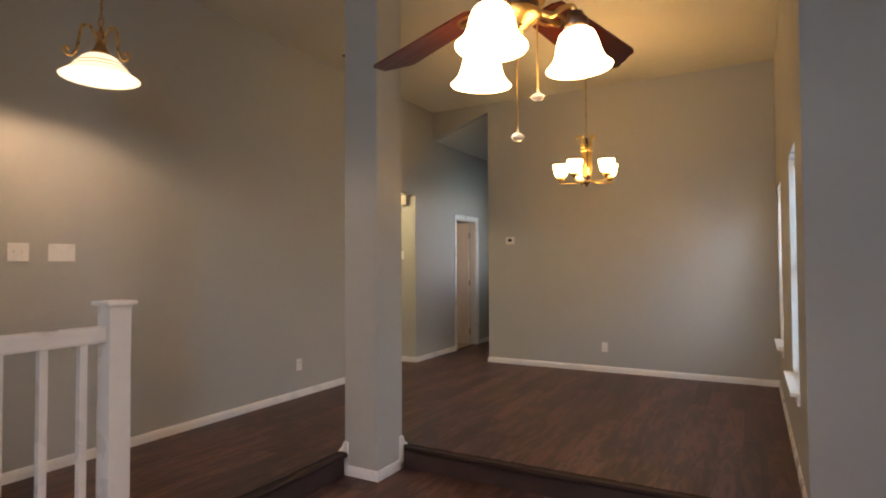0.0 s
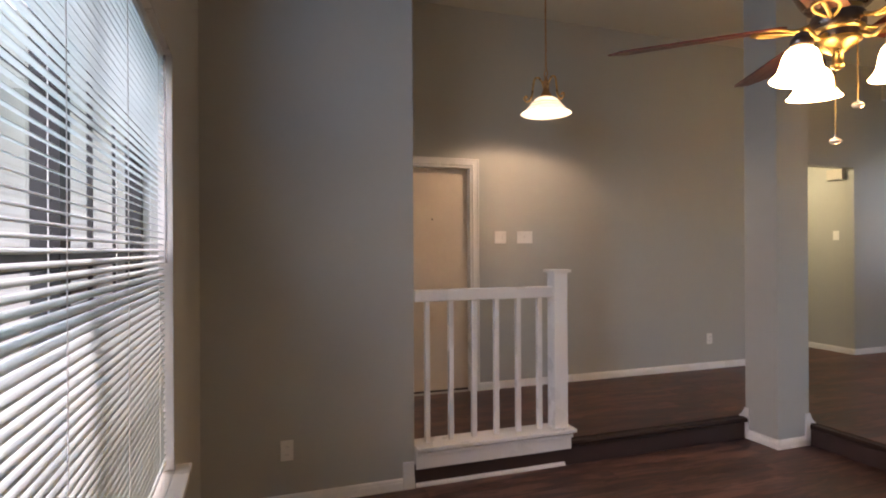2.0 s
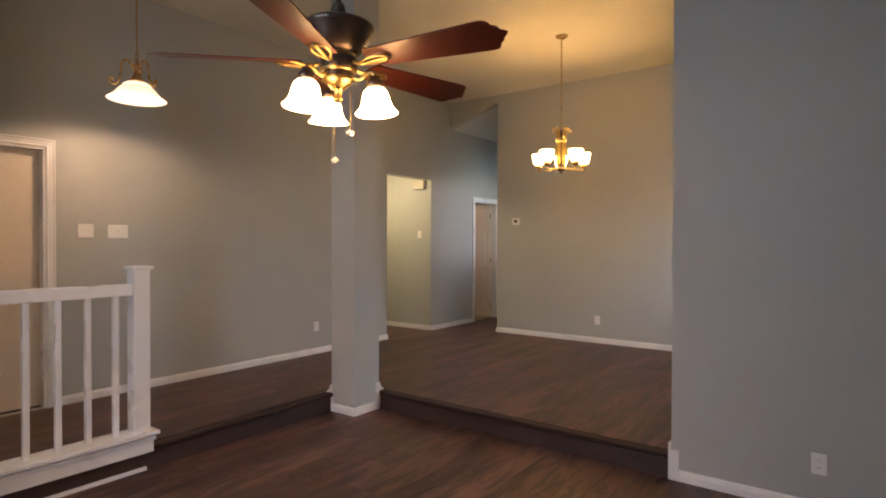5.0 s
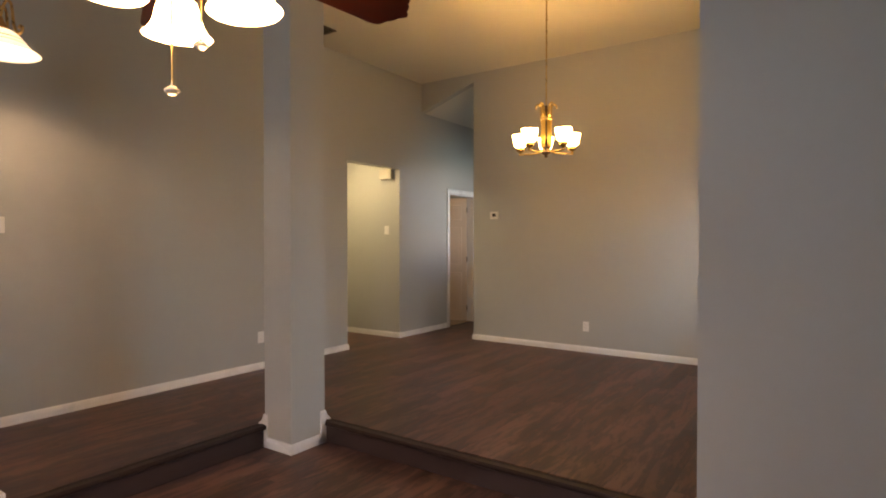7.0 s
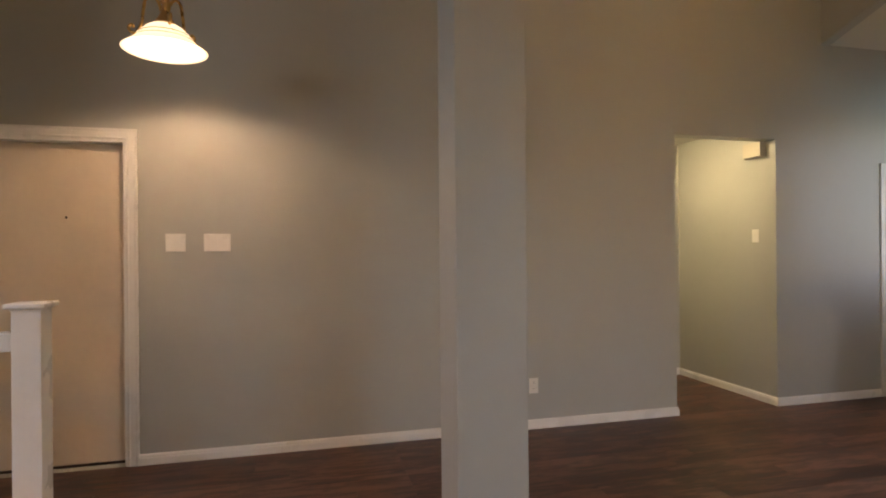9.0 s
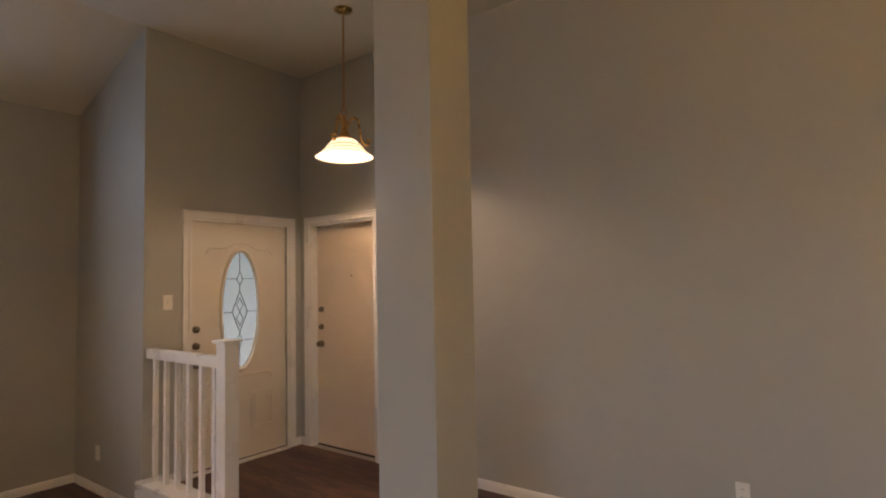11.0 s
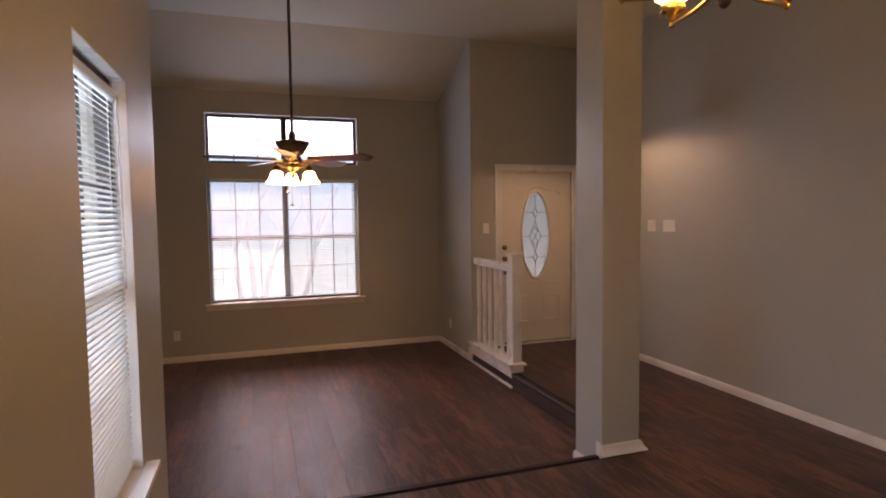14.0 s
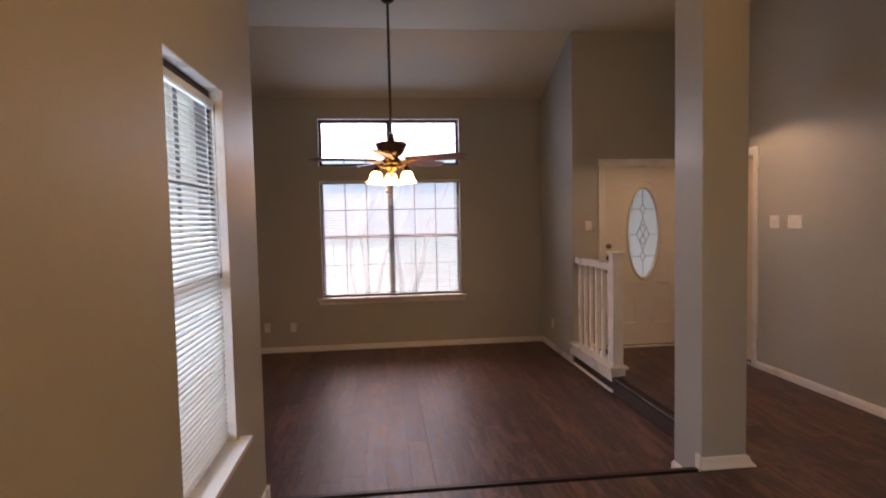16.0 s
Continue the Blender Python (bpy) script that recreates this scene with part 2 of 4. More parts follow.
def tube(bm, pts, r, seg=8, closed=False):
    """A round bar along points; r may be one radius or one a point."""
    pts = [Vector(p) for p in pts]
    n = len(pts)
    rs = r if isinstance(r, (list, tuple)) else [r] * n
    rings, up = [], None
    for i, p in enumerate(pts):
        d = (pts[(i + 1) % n] - pts[i - 1]) if closed else (pts[min(i + 1, n - 1)] - pts[max(i - 1, 0)])
        d.normalize()
        if up is None:
            up = d.orthogonal().normalized()
        up = (up - d * up.dot(d)).normalized()
        side = d.cross(up)
        rings.append([bm.verts.new(p + rs[i] * (math.cos(2 * math.pi * k / seg) * up + math.sin(2 * math.pi * k / seg) * side)) for k in range(seg)])
    pairs = list(zip(rings, rings[1:])) + ([(rings[-1], rings[0])] if closed else [])
    for a, b in pairs:
        for k in range(seg):
            bm.faces.new((a[k], a[(k + 1) % seg], b[(k + 1) % seg], b[k]))
    if not closed:
        bm.faces.new(rings[0]), bm.faces.new(rings[-1][::-1])
    return bm


def spline(ctrl, n=24):
    """Catmull-Rom points through control points."""
    c = [Vector(p) for p in ctrl]
    c = [2 * c[0] - c[1]] + c + [2 * c[-1] - c[-2]]
    out = []
    m = len(c) - 3
    for i in range(n + 1):
        u = i / n * m
        k = min(int(u), m - 1)
        t = u - k
        p0, p1, p2, p3 = c[k:k + 4]
        out.append(0.5 * (2 * p1 + (p2 - p0) * t + (2 * p0 - 5 * p1 + 4 * p2 - p3) * t * t + (3 * p1 - p0 - 3 * p2 + p3) * t ** 3))
    return out


def extrude_outline(bm, outline, depth, m=None):
    """A flat outline (x, y) given thickness in z."""
    lo = [bm.verts.new((x, y, 0)) for x, y in outline]
    hi = [bm.verts.new((x, y, depth)) for x, y in outline]
    bm.faces.new(lo[::-1]), bm.faces.new(hi)
    for i in range(len(lo)):
        j = (i + 1) % len(lo)
        bm.faces.new((lo[i], lo[j], hi[j], hi[i]))
    if m is not None:
        bmesh.ops.transform(bm, matrix=m, verts=lo + hi)
    return bm


def sweep(bm, profile, a, b, inward, mitre0=0.0, mitre1=0.0):
    """A moulding: profile (out, up) run from a to b at their height; inward is the side it stands out to. Mitres lengthen it by so much per unit out."""
    a, b, n = Vector(a), Vector(b), Vector(inward)
    d = (b - a).normalized()
    va = [bm.verts.new(a + n * o + Vector((0, 0, u)) - d * o * mitre0) for o, u in profile]
    vb = [bm.verts.new(b + n * o + Vector((0, 0, u)) + d * o * mitre1) for o, u in profile]
    k = len(profile)
    for i in range(k):
        bm.faces.new((va[i], va[(i + 1) % k], vb[(i + 1) % k], vb[i]))
    bm.faces.new(va[::-1]), bm.faces.new(vb)
    return bm


BASE = [(0, 0), (0.014, 0), (0.014, 0.044), (0.011, 0.051), (0.011, 0.058), (0.005, 0.068), (0, 0.070)]


def wall(name, axis, face, thick, u0, u1, z0, z1, holes=(), material=None, label="grey painted wall"):
    """A wall with real openings. axis 'x': the plane x = face, u along y; thick is signed, away from the room."""
    us = sorted({u0, u1, *[h[0] for h in holes], *[h[1] for h in holes]})
    zs = sorted({z0, z1, *[h[2] for h in holes], *[h[3] for h in holes]})
    solid = lambda i, k: 0 <= i < len(us) - 1 and 0 <= k < len(zs) - 1 and not any(
        h[0] - 1e-6 <= us[i] and us[i + 1] <= h[1] + 1e-6 and h[2] - 1e-6 <= zs[k] and zs[k + 1] <= h[3] + 1e-6 for h in holes)
    bm = bmesh.new()
    memo = {}

    def v(i, k, s):
        if (i, k, s) not in memo:
            w = face + (thick if s else 0)
            memo[i, k, s] = bm.verts.new((w, us[i], zs[k]) if axis == "x" else (us[i], w, zs[k]))
        return memo[i, k, s]

    for i in range(len(us) - 1):
        for k in range(len(zs) - 1):
            if not solid(i, k):
                continue
            for s in (0, 1):
                bm.faces.new((v(i, k, s), v(i + 1, k, s), v(i + 1, k + 1, s), v(i, k + 1, s)))
            for di, dk, e in ((-1, 0, ((i, k), (i, k + 1))), (1, 0, ((i + 1, k), (i + 1, k + 1))), (0, -1, ((i, k), (i + 1, k))), (0, 1, ((i, k + 1), (i + 1, k + 1)))):
                if not solid(i + di, k + dk):
                    (a, b), (c, d) = e
                    bm.faces.new((v(a, b, 0), v(c, d, 0), v(c, d, 1), v(a, b, 1)))
    return tagged(part(name, bm, material or M_WALL), label, "wall", kind="structure")


# ---------------------------------------------------------------- the plan
ZL, ZU, ZC = -0.008, 0.153, 3.695          # sunken floor, upper floor, ceiling
XL, X1, XR, XE = -1.776, -0.298, 2.498, 4.50   # entry side wall, stub wall, dining window wall, far living wall
YW, YE, Y3, YB = -3.86, -2.640, 0.338, 3.868    # front window wall, entry door wall, living/dining wall, dining end wall
ZSLOPE = 3.225                           # ceiling height at the front window wall
CX0, CX1, CY0, CY1 = -0.312, -0.028, 0.042, 0.352   # post
OP0, OP1, OPZ = 2.378, 3.36, 2.437      # cased opening to the side hall
HD0, HD1, HDZ = 4.575, 5.285, 2.195        # bedroom door opening
T = 0.12

WIN_X0, WIN_X1, WIN_Z0, WIN_Z1, TR_Z0, TR_Z1 = 0.793, 2.602, 0.668, 2.180, 2.368, 2.961
DW = [(0.895, 1.568), (2.87, 3.543)]        # two dining windows along y
DW_Z0, DW_Z1 = 0.700, 2.238

wall("wall_front", "y", YW, -0.16, X1 - T, XE + T, ZL - 0.2, 3.9, [(WIN_X0, WIN_X1, WIN_Z0, WIN_Z1), (WIN_X0, WIN_X1, TR_Z0, TR_Z1)], label="grey painted wall with a wide front window and transom")
wall("wall_stub", "x", X1, -T, YW, YE - T, ZL - 0.2, 3.9, label="grey painted stub wall beside the entry")
wall("wall_entry", "y", YE, -T, XL, X1, ZL - 0.2, 3.9, [(-1.614, -0.674, ZU, 2.228)], label="grey painted wall holding the front door")
wall("wall_west", "x", XL, -T, YE - T, OP1 + 0.012, ZL - 0.2, 3.9, [(-2.502, -1.652, ZU, 2.236), (OP0, OP1 + 0.012, ZU - 0.03, OPZ)], label="long grey painted wall with plain door and opening to a hall")
wall("wall_east", "x", XE, T, YW, Y3, ZL - 0.2, 3.9, label="plain grey wall of the sunken room")
wall("wall_step", "y", Y3, T, XR + T, XE + T, ZL - 0.2, 3.9, label="grey painted wall of the sunken room")
wall("wall_dining", "x", XR, T, Y3, YB + T, ZL - 0.2, 3.9, [(a, b, DW_Z0, DW_Z1) for a, b in DW], label="grey painted dining wall with two narrow windows")
wall("wall_north", "y", YB, T, -0.905, XR, ZL - 0.2, 3.9, label="grey painted dining end wall with thermostat")
# side hall
wall("wall_hall_lit", "y", OP1 + 0.012, T, -3.15, XL - T - 0.0005, ZL - 0.2, 2.75, label="grey wall of the lit side hall")
wall("wall_hall_near", "y", OP0 - 0.15, -T, -3.15, XL - T - 0.001, ZL - 0.2, 2.75, label="grey wall of the side hall")
wall("wall_hall_end", "x", -3.05, -T, OP0 - 0.15, OP1 + 0.012, ZL - 0.2, 2.75, label="grey end wall of the side hall")
# back hall
wall("wall_hall_bedroom", "x", XL, -T, OP1 + 0.012, 6.0, ZL - 0.2, 3.9, [(HD0, HD1, ZU - 0.03, HDZ)], label="grey hall wall with an open panelled door")
wall("wall_hall_back", "y", 6.0, T, XL - T, -0.905, ZL - 0.2, 3.9, label="grey end wall of the back hall")
# the opening here is invented, cut only for the fill lamp
wall("wall_hall_right", "x", -0.905, T, YB + T, 6.0, ZL - 0.2, 3.9, [(4.4, 5.6, 1.3, 2.7)], label="grey wall of the back hall")
# bedroom behind the open door
wall("wall_bedroom_far", "x", -4.6, -T, 3.7, 6.6, ZL - 0.2, 2.75, label="plain bedroom wall")
wall("wall_bedroom_near", "y", 3.7, -T, -4.6, XL - T - 0.001, ZL - 0.2, 2.75, label="plain bedroom wall")
wall("wall_bedroom_side", "y", 6.6, T, -4.6, XL - T - 0.001, ZL - 0.2, 2.75, label="plain bedroom wall")
part("header_hall", extrude_outline(bmesh.new(), [(XL, 3.29), (-0.905, 3.585), (-0.905, 3.9), (XL, 3.9)], 0.10, Matrix.Translation((0, YB + 0.10, 0)) @ pose(0, 0, 0, 90)), M_WALL)
tagged(bpy.data.objects["header_hall"], "grey header with a sloping lower edge", "wall", kind="structure")

# ceilings
bm = bmesh.new()
box(bm, XL - T, XE + T, YE, 6.1, ZC, ZC + 0.1)
tagged(part("ceiling", bm, M_CEIL), "off-white painted high ceiling", "ceiling", kind="structure")
sl = (ZC - ZSLOPE) / (YE - YW)
bm = extrude_outline(bmesh.new(), [(YE, ZC), (YE, ZC + 0.1), (YW - 0.2, ZSLOPE - 0.2 * sl + 0.1), (YW - 0.2, ZSLOPE - 0.2 * sl)], XE - XL + 2 * T, Matrix.Translation((XL - T, 0, 0)) @ Matrix(((0, 0, 1, 0), (1, 0, 0, 0), (0, 1, 0, 0), (0, 0, 0, 1))))
tagged(part("ceiling_slope", bm, M_CEIL), "off-white ceiling sloping down to the front window", "ceiling", kind="structure")
bm = extrude_outline(bmesh.new(), [(XL, 3.29), (-0.905, 3.585), (-0.905, 3.65), (XL, 3.36)], 6.0 - YB - 0.1, Matrix.Translation((0, 6.0, 0)) @ pose(0, 0, 0, 90))
tagged(part("ceiling_hall", bm, M_CEIL), "off-white sloping ceiling of the back hall", "ceiling", kind="structure")
tagged(part("ceiling_side_hall", boxed(-3.15, XL - T, OP0 - 0.15, OP1 + 0.012, 2.62, 2.7), M_CEIL), "low ceiling of the side hall", "ceiling", kind="structure")
tagged(part("ceiling_bedroom", boxed(-4.6, XL - T, 3.7, 6.6, 2.62, 2.7), M_CEIL), "bedroom ceiling", "ceiling", kind="structure")

# post
bm = boxed(CX0, CX1, CY0, CY1, ZL - 0.2, ZC, 0.004)
tagged(part("post", bm, M_WALL), "square grey painted post at the corner of the step", "post", kind="structure")

# ---------------------------------------------------------------- floors
def floor_slab(name, rects, top, label):
    bm = bmesh.new()
    for x0, x1, y0, y1 in rects:
        box(bm, x0, x1, y0, y1, top - 0.12, top - 0.005)
    return tagged(part(name, bm, M_SUB), label, "floor", kind="structure")


FLOOR_LOW = floor_slab("floor_sunken", [(X1 - 0.02, XE, YW - 0.02, Y3 + 0.06)], ZL, "dark brown wood-look plank floor of the sunken room")
FLOOR_UP = floor_slab("floor_upper", [(XL - 0.1, CX0 - 0.01, YE - 0.05, Y3 + 0.05), (-3.1, XR, Y3 + 0.05, 6.0)], ZU, "dark brown wood-look plank floor, one step up")
tagged(part("floor_bedroom", boxed(-4.6, XL - 0.055, 3.7, 6.6, ZU - 0.1, ZU + 0.004), M_CARPET), "tan bedroom carpet", "floor", kind="structure")

# step: risers, nosings, shoe strip under the railing
step = thing("step", "single dark wooden step edge between upper and sunken floor", "step", (CX0, Y3, ZL), kind="structure")
RX, RY = CX0 + 0.004, CY1 + 0.004
part("riser", boxed(RX - 0.02, RX, YE, CY0, ZL - 0.05, ZU - 0.034), M_RISER, step).matrix_parent_inverse = Matrix.Translation(step.location).inverted()
part("riser", boxed(CX1 - 0.02, XR + 0.002, RY, RY + 0.02, ZL - 0.05, ZU - 0.034), M_RISER, step).matrix_parent_inverse = Matrix.Translation(step.location).inverted()


def nosing(a, b, out):
    bm = bmesh.new()
    prof = [(-0.014, 0.002), (0.022, 0.002), (0.030, 0.008), (0.031, 0.026), (0.024, 0.036), (-0.014, 0.0385)]
    sweep(bm, prof, a, b, out)
    ob = part("nosing", bm, M_NOSING, step, "dark wood-look stair nosing")
    ob.matrix_parent_inverse = Matrix.Translation(step.location).inverted()


nosing((RX, -1.53, ZU - 0.036), (RX, CY0 - 0.002, ZU - 0.036), (1, 0, 0))
nosing((CX1 + 0.03, RY, ZU - 0.036), (XR - 0.002, RY, ZU - 0.036), (0, -1, 0))
ob = part("shoe_strip", sweep(bmesh.new(), [(0, 0), (0.018, 0), (0.016, 0.012), (0.008, 0.020), (0, 0.022)], (RX, YE + 0.01, ZL), (RX, -1.574, ZL), (1, 0, 0)), M_TRIM, step, "white quarter-round strip")
ob.matrix_parent_inverse = Matrix.Translation(step.location).inverted()


# ---------------------------------------------------------------- baseboards and casings
def baseboard(name, runs, z, label="white painted baseboard", profile=BASE):
    bm = bmesh.new()
    for a, b, n, m0, m1 in runs:
        sweep(bm, profile, (*a, z), (*b, z), (*n, 0), m0, m1)
    return tagged(part(name, bm, M_TRIM), label, "baseboard", kind="structure")


baseboard("baseboard_sunken", [
    ((X1, YW), (XE, YW), (0, 1), -1, -1),
    ((X1, YE + 0.0), (X1, YW), (1, 0), 0, -1),
    ((XE, YW), (XE, Y3), (-1, 0), -1, -1),
    ((XE, Y3), (XR - 0.002, Y3), (0, -1), -1, 0)], ZL)
baseboard("baseboard_upper", [
    ((XL, YE), (XL, -2.566), (1, 0), -1, 0),
    ((XL, -1.586), (XL, OP0), (1, 0), 0, 1),
    ((-1.70, YE), (XL, YE), (0, 1), 0, -1),
    ((X1 - 0.001, YE), (-0.597, YE), (0, 1), 0, 0),
    ((-0.905, YB), (XR, YB), (0, -1), 1, -1),
    ((XR, YB), (XR, RY + 0.03), (-1, 0), -1, 0),
    ((XL, OP1 + 0.012), (-3.05, OP1 + 0.012), (0, -1), 1, -1),
    ((-3.05, OP1 + 0.012), (-3.05, OP0 - 0.15), (1, 0), -1, -1),
    ((XL, OP0), (XL - T, OP0), (0, 1), 1, 0),
    ((XL, HD0 - 0.07), (XL, OP1 + 0.012), (1, 0), 0, 1),
    ((XL, 6.0), (XL, HD1 + 0.07), (1, 0), -1, 0),
    ((-0.905, YB + 0.001), (-0.905, 6.0), (-1, 0), 1, -1),
    ((-0.905, 6.0), (XL, 6.0), (0, -1), -1, -1)], ZU)
# post base: low boards on two faces with upright returns, flared boards on the other two
baseboard("baseboard_post_low", [((CX0, CY0), (CX1, CY0), (0, -1), 0, 1), ((CX1, CY0), (CX1, CY1), (1, 0), 1, 0)], ZL)
FLARE = [(0, 0), (0.042, 0), (0.042, 0.007), (0.034, 0.016), (0.022, 0.030), (0.016, 0.044), (0.016, 0.053), (0.005, 0.062), (0, 0.064)]
baseboard("baseboard_post_high", [((CX0, CY1), (CX0, CY0), (-1, 0), 1, 0.5), ((CX1, CY1), (CX0, CY1), (0, 1), 0.5, 1)], ZU, profile=FLARE)
for nm, b in (("trim_post_return", (CX0 - 0.002, CX0 + 0.035, CY0 - 0.014, CY0 - 0.0005, ZL + 0.001, ZU + 0.075)),
              ("trim_post_return", (CX1 + 0.0005, CX1 + 0.014, CY1 - 0.045, CY1 + 0.002, ZL + 0.001, ZU + 0.075)),
              ("trim_wall_return", (XR - 0.013, XR + 0.05, Y3 - 0.016, Y3 - 0.0005, ZL + 0.0, ZU + 0.030)),
              ("trim_wall_return", (XR - 0.016, XR - 0.0005, Y3 - 0.015, RY + 0.029, ZL + 0.002, ZU + 0.071)),
              ("trim_stub_return", (X1 + 0.0005, X1 + 0.016, YE - 0.075, YE - 0.005, ZL + 0.0, ZU + 0.005))):
    tagged(part(nm, boxed(*b, 0.003), M_TRIM), "white painted trim return", "trim", kind="structure")

CASE = [(0, 0), (0.012, 0), (0.016, 0.010), (0.012, 0.018), (0.014, 0.048), (0.018, 0.056), (0.018, 0.066), (0, 0.066)]


def casing(name, axis, face, out, u0, u1, z0, z1, depth):
    """Casing of an opening with mitred corners, and the jamb lining through the wall."""
    def P(u, w, z):
        return (face + out * w, u, z) if axis == "x" else (u, face + out * w, z)
    bm = bmesh.new()
    rings = []
    for (cu, cz, su, sz) in ((u0, z0, -1, 0), (u0, z1, -1, 1), (u1, z1, 1, 1), (u1, z0, 1, 0)):
        rings.append([bm.verts.new(P(cu + su * o, w, cz + sz * o)) for w, o in CASE])
    k = len(CASE)
    for a, b in zip(rings, rings[1:]):
        for i in range(k):
            bm.faces.new((a[i], a[(i + 1) % k], b[(i + 1) % k], b[i]))
    bm.faces.new(rings[0][::-1]), bm.faces.new(rings[-1])
    j = 0.018
    for (a, b, c, d) in ((u0 - 0.001, u0 + j, z0, z1), (u1 - j, u1 + 0.001, z0, z1), (u0 + j, u1 - j, z1 - j, z1 + 0.001)):
        w0, w1 = sorted((face + out * 0.003, face - out * depth))
        if axis == "x":
            box(bm, w0, w1, a, b, c, d)
        else:
            box(bm, a, b, w0, w1, c, d)
    return tagged(part(name, bm, M_TRIM), "white painted door casing", "door frame", kind="structure")


casing("door_frame_front", "y", YE, 1, -1.634, -0.663, ZU, 2.228, T)
casing("door_frame_side", "x", XL, 1, -2.502, -1.652, ZU, 2.236, T)
casing("door_frame_bedroom", "x", XL, 1, HD0, HD1, ZU, HDZ, T)


def knob(parent, at, normal, r=0.027, long=0.055, name="knob"):
    bm = lathe(bmesh.new(), [(0.0, 0.0), (r * 1.15, 0.0), (r * 1.15, 0.006), (r * 0.9, 0.012), (r * 0.45, 0.016), (r * 0.42, long * 0.45), (r * 0.8, long * 0.6), (r, long * 0.78), (r * 0.8, long * 0.97), (0, long)], 16)
    ob = part(name, bm, M_NICKEL, parent, "aged metal knob", True)
    ob.matrix_basis = Matrix.Translation(at) @ Vector(normal).to_track_quat("Z", "Y").to_matrix().to_4x4()
    return ob


def moulding_loop(bm, pts, r, m=None):
    tube(bm, pts, r, 6, True)


# front door with an oval light
fd = thing("door_1", "cream front door with an oval leaded glass light, closed", "door", (-1.144, YE - 0.03, ZU), kind="structure")
W2, H = 0.470, 2.055
bm = bmesh.new()
OC, OA, OB = 1.307, 0.175, 0.503
n = 48
ov = [(OA * math.cos(2 * math.pi * i / n), OC + OB * math.sin(2 * math.pi * i / n)) for i in range(n)]
def rim_pt(i):
    a = 2 * math.pi * i / n
    c, s_ = math.cos(a), math.sin(a)
    tx = W2 / abs(c) if abs(c) > 1e-6 else 1e9
    tz = ((H - OC) if s_ > 0 else (OC - 0.015)) / abs(s_) if abs(s_) > 1e-6 else 1e9
    t_ = min(tx, tz)
    return (t_ * c, OC + t_ * s_)
fr = [[bm.verts.new((x, y, z)) for x, z in ov] for y in (0.0, -0.044)]
rim = [rim_pt(i) for i in range(n)]
rimv = [[bm.verts.new((x, y, z)) for x, z in rim] for y in (0.0, -0.044)]
cs = [(W2, H), (-W2, H), (-W2, 0.015), (W2, 0.015)]
cv = [[bm.verts.new((x, y, z)) for x, z in cs] for y in (0.0, -0.044)]
for s_ in (0, 1):
    for i in range(n):
        j = (i + 1) % n
        extra = []
        (xa, za), (xb, zb) = rim[i], rim[j]
        if abs(xa - xb) > 1e-6 and abs(za - zb) > 1e-6:
            k = min(range(4), key=lambda q: (cs[q][0] - xa) ** 2 + (cs[q][1] - za) ** 2)
            extra = [cv[s_][k]]
        bm.faces.new([fr[s_][i], rimv[s_][i], *extra, rimv[s_][j], fr[s_][j]])
for i in range(n):
    j = (i + 1) % n
    bm.faces.new((fr[0][i], fr[0][j], fr[1][j], fr[1][i]))
bm.normal_update()
bmesh.ops.remove_doubles(bm, verts=bm.verts, dist=1e-6)
part("slab", bm, M_DOOR, fd)
bm = bmesh.new()
moulding_loop(bm, [(1.10 * OA * math.cos(2 * math.pi * i / 48), 0.004, OC + 1.04 * OB * math.sin(2 * math.pi * i / 48)) for i in range(48)], 0.016)
part("oval_frame", bm, M_DOOR, fd, "raised cream oval frame", True)
bm = bmesh.new()
g = [bm.verts.new((OA * 1.03 * math.cos(2 * math.pi * i / 48), -0.022, OC + 1.01 * OB * math.sin(2 * math.pi * i / 48))) for i in range(48)]
bm.faces.new(g)
ob = part("oval_pane", bm, M_FROST, fd, "frosted oval glass")
ob.visible_shadow = False
bm = bmesh.new()
lead = lambda *p: tube(bm, [(x, -0.014, OC + z) for x, z in p], 0.0035, 6)
for z in (0.27, -0.02, -0.27):
    w = OA * math.sqrt(1 - (z / OB) ** 2)
    d = 0.105 if z == -0.02 else 0.03
    lead((-w, z), (-d * 0.62, z)), lead((w, z), (d * 0.62, z))
lead((0, OB), (0, 0.33)), lead((0, -OB), (0, -0.33)), lead((0, 0.21), (0, 0.16)), lead((0, -0.21), (0, -0.20))
for c, w, hh in ((0.27, 0.032, 0.06), (-0.27, 0.032, 0.06), (-0.02, 0.075, 0.18), (0.04, 0.032, 0.06), (-0.08, 0.032, 0.06)):
    lead((0, c + hh), (w, c)), lead((w, c), (0, c - hh)), lead((0, c - hh), (-w, c)), lead((-w, c), (0, c + hh))
part("leading", bm, M_LEAD, fd, "dark lead came in diamonds")
for x0, x1, z0, z1 in ((-0.315, -0.105, 0.272, 0.572), (0.105, 0.315, 0.272, 0.572)):
    bm = bmesh.new()
    moulding_loop(bm, [(x0, 0.0, z0), (x1, 0.0, z0), (x1, 0.0, z1), (x0, 0.0, z1)], 0.009)
    box(bm, x0 + 0.035, x1 - 0.035, -0.002, 0.006, z0 + 0.035, z1 - 0.035, 0.003)
    part("panel", bm, M_DOOR, fd)
bm = bmesh.new()
for q in (-1, 1):
    tube(bm, spline([(0.33 * q, 0.002, 1.794), (0.27 * q, 0.002, 1.841), (0.19 * q, 0.002, 1.834), (0.12 * q, 0.002, 1.854), (0.05 * q, 0.002, 1.887), (0.0, 0.002, 1.891)], 16), 0.0075, 6)
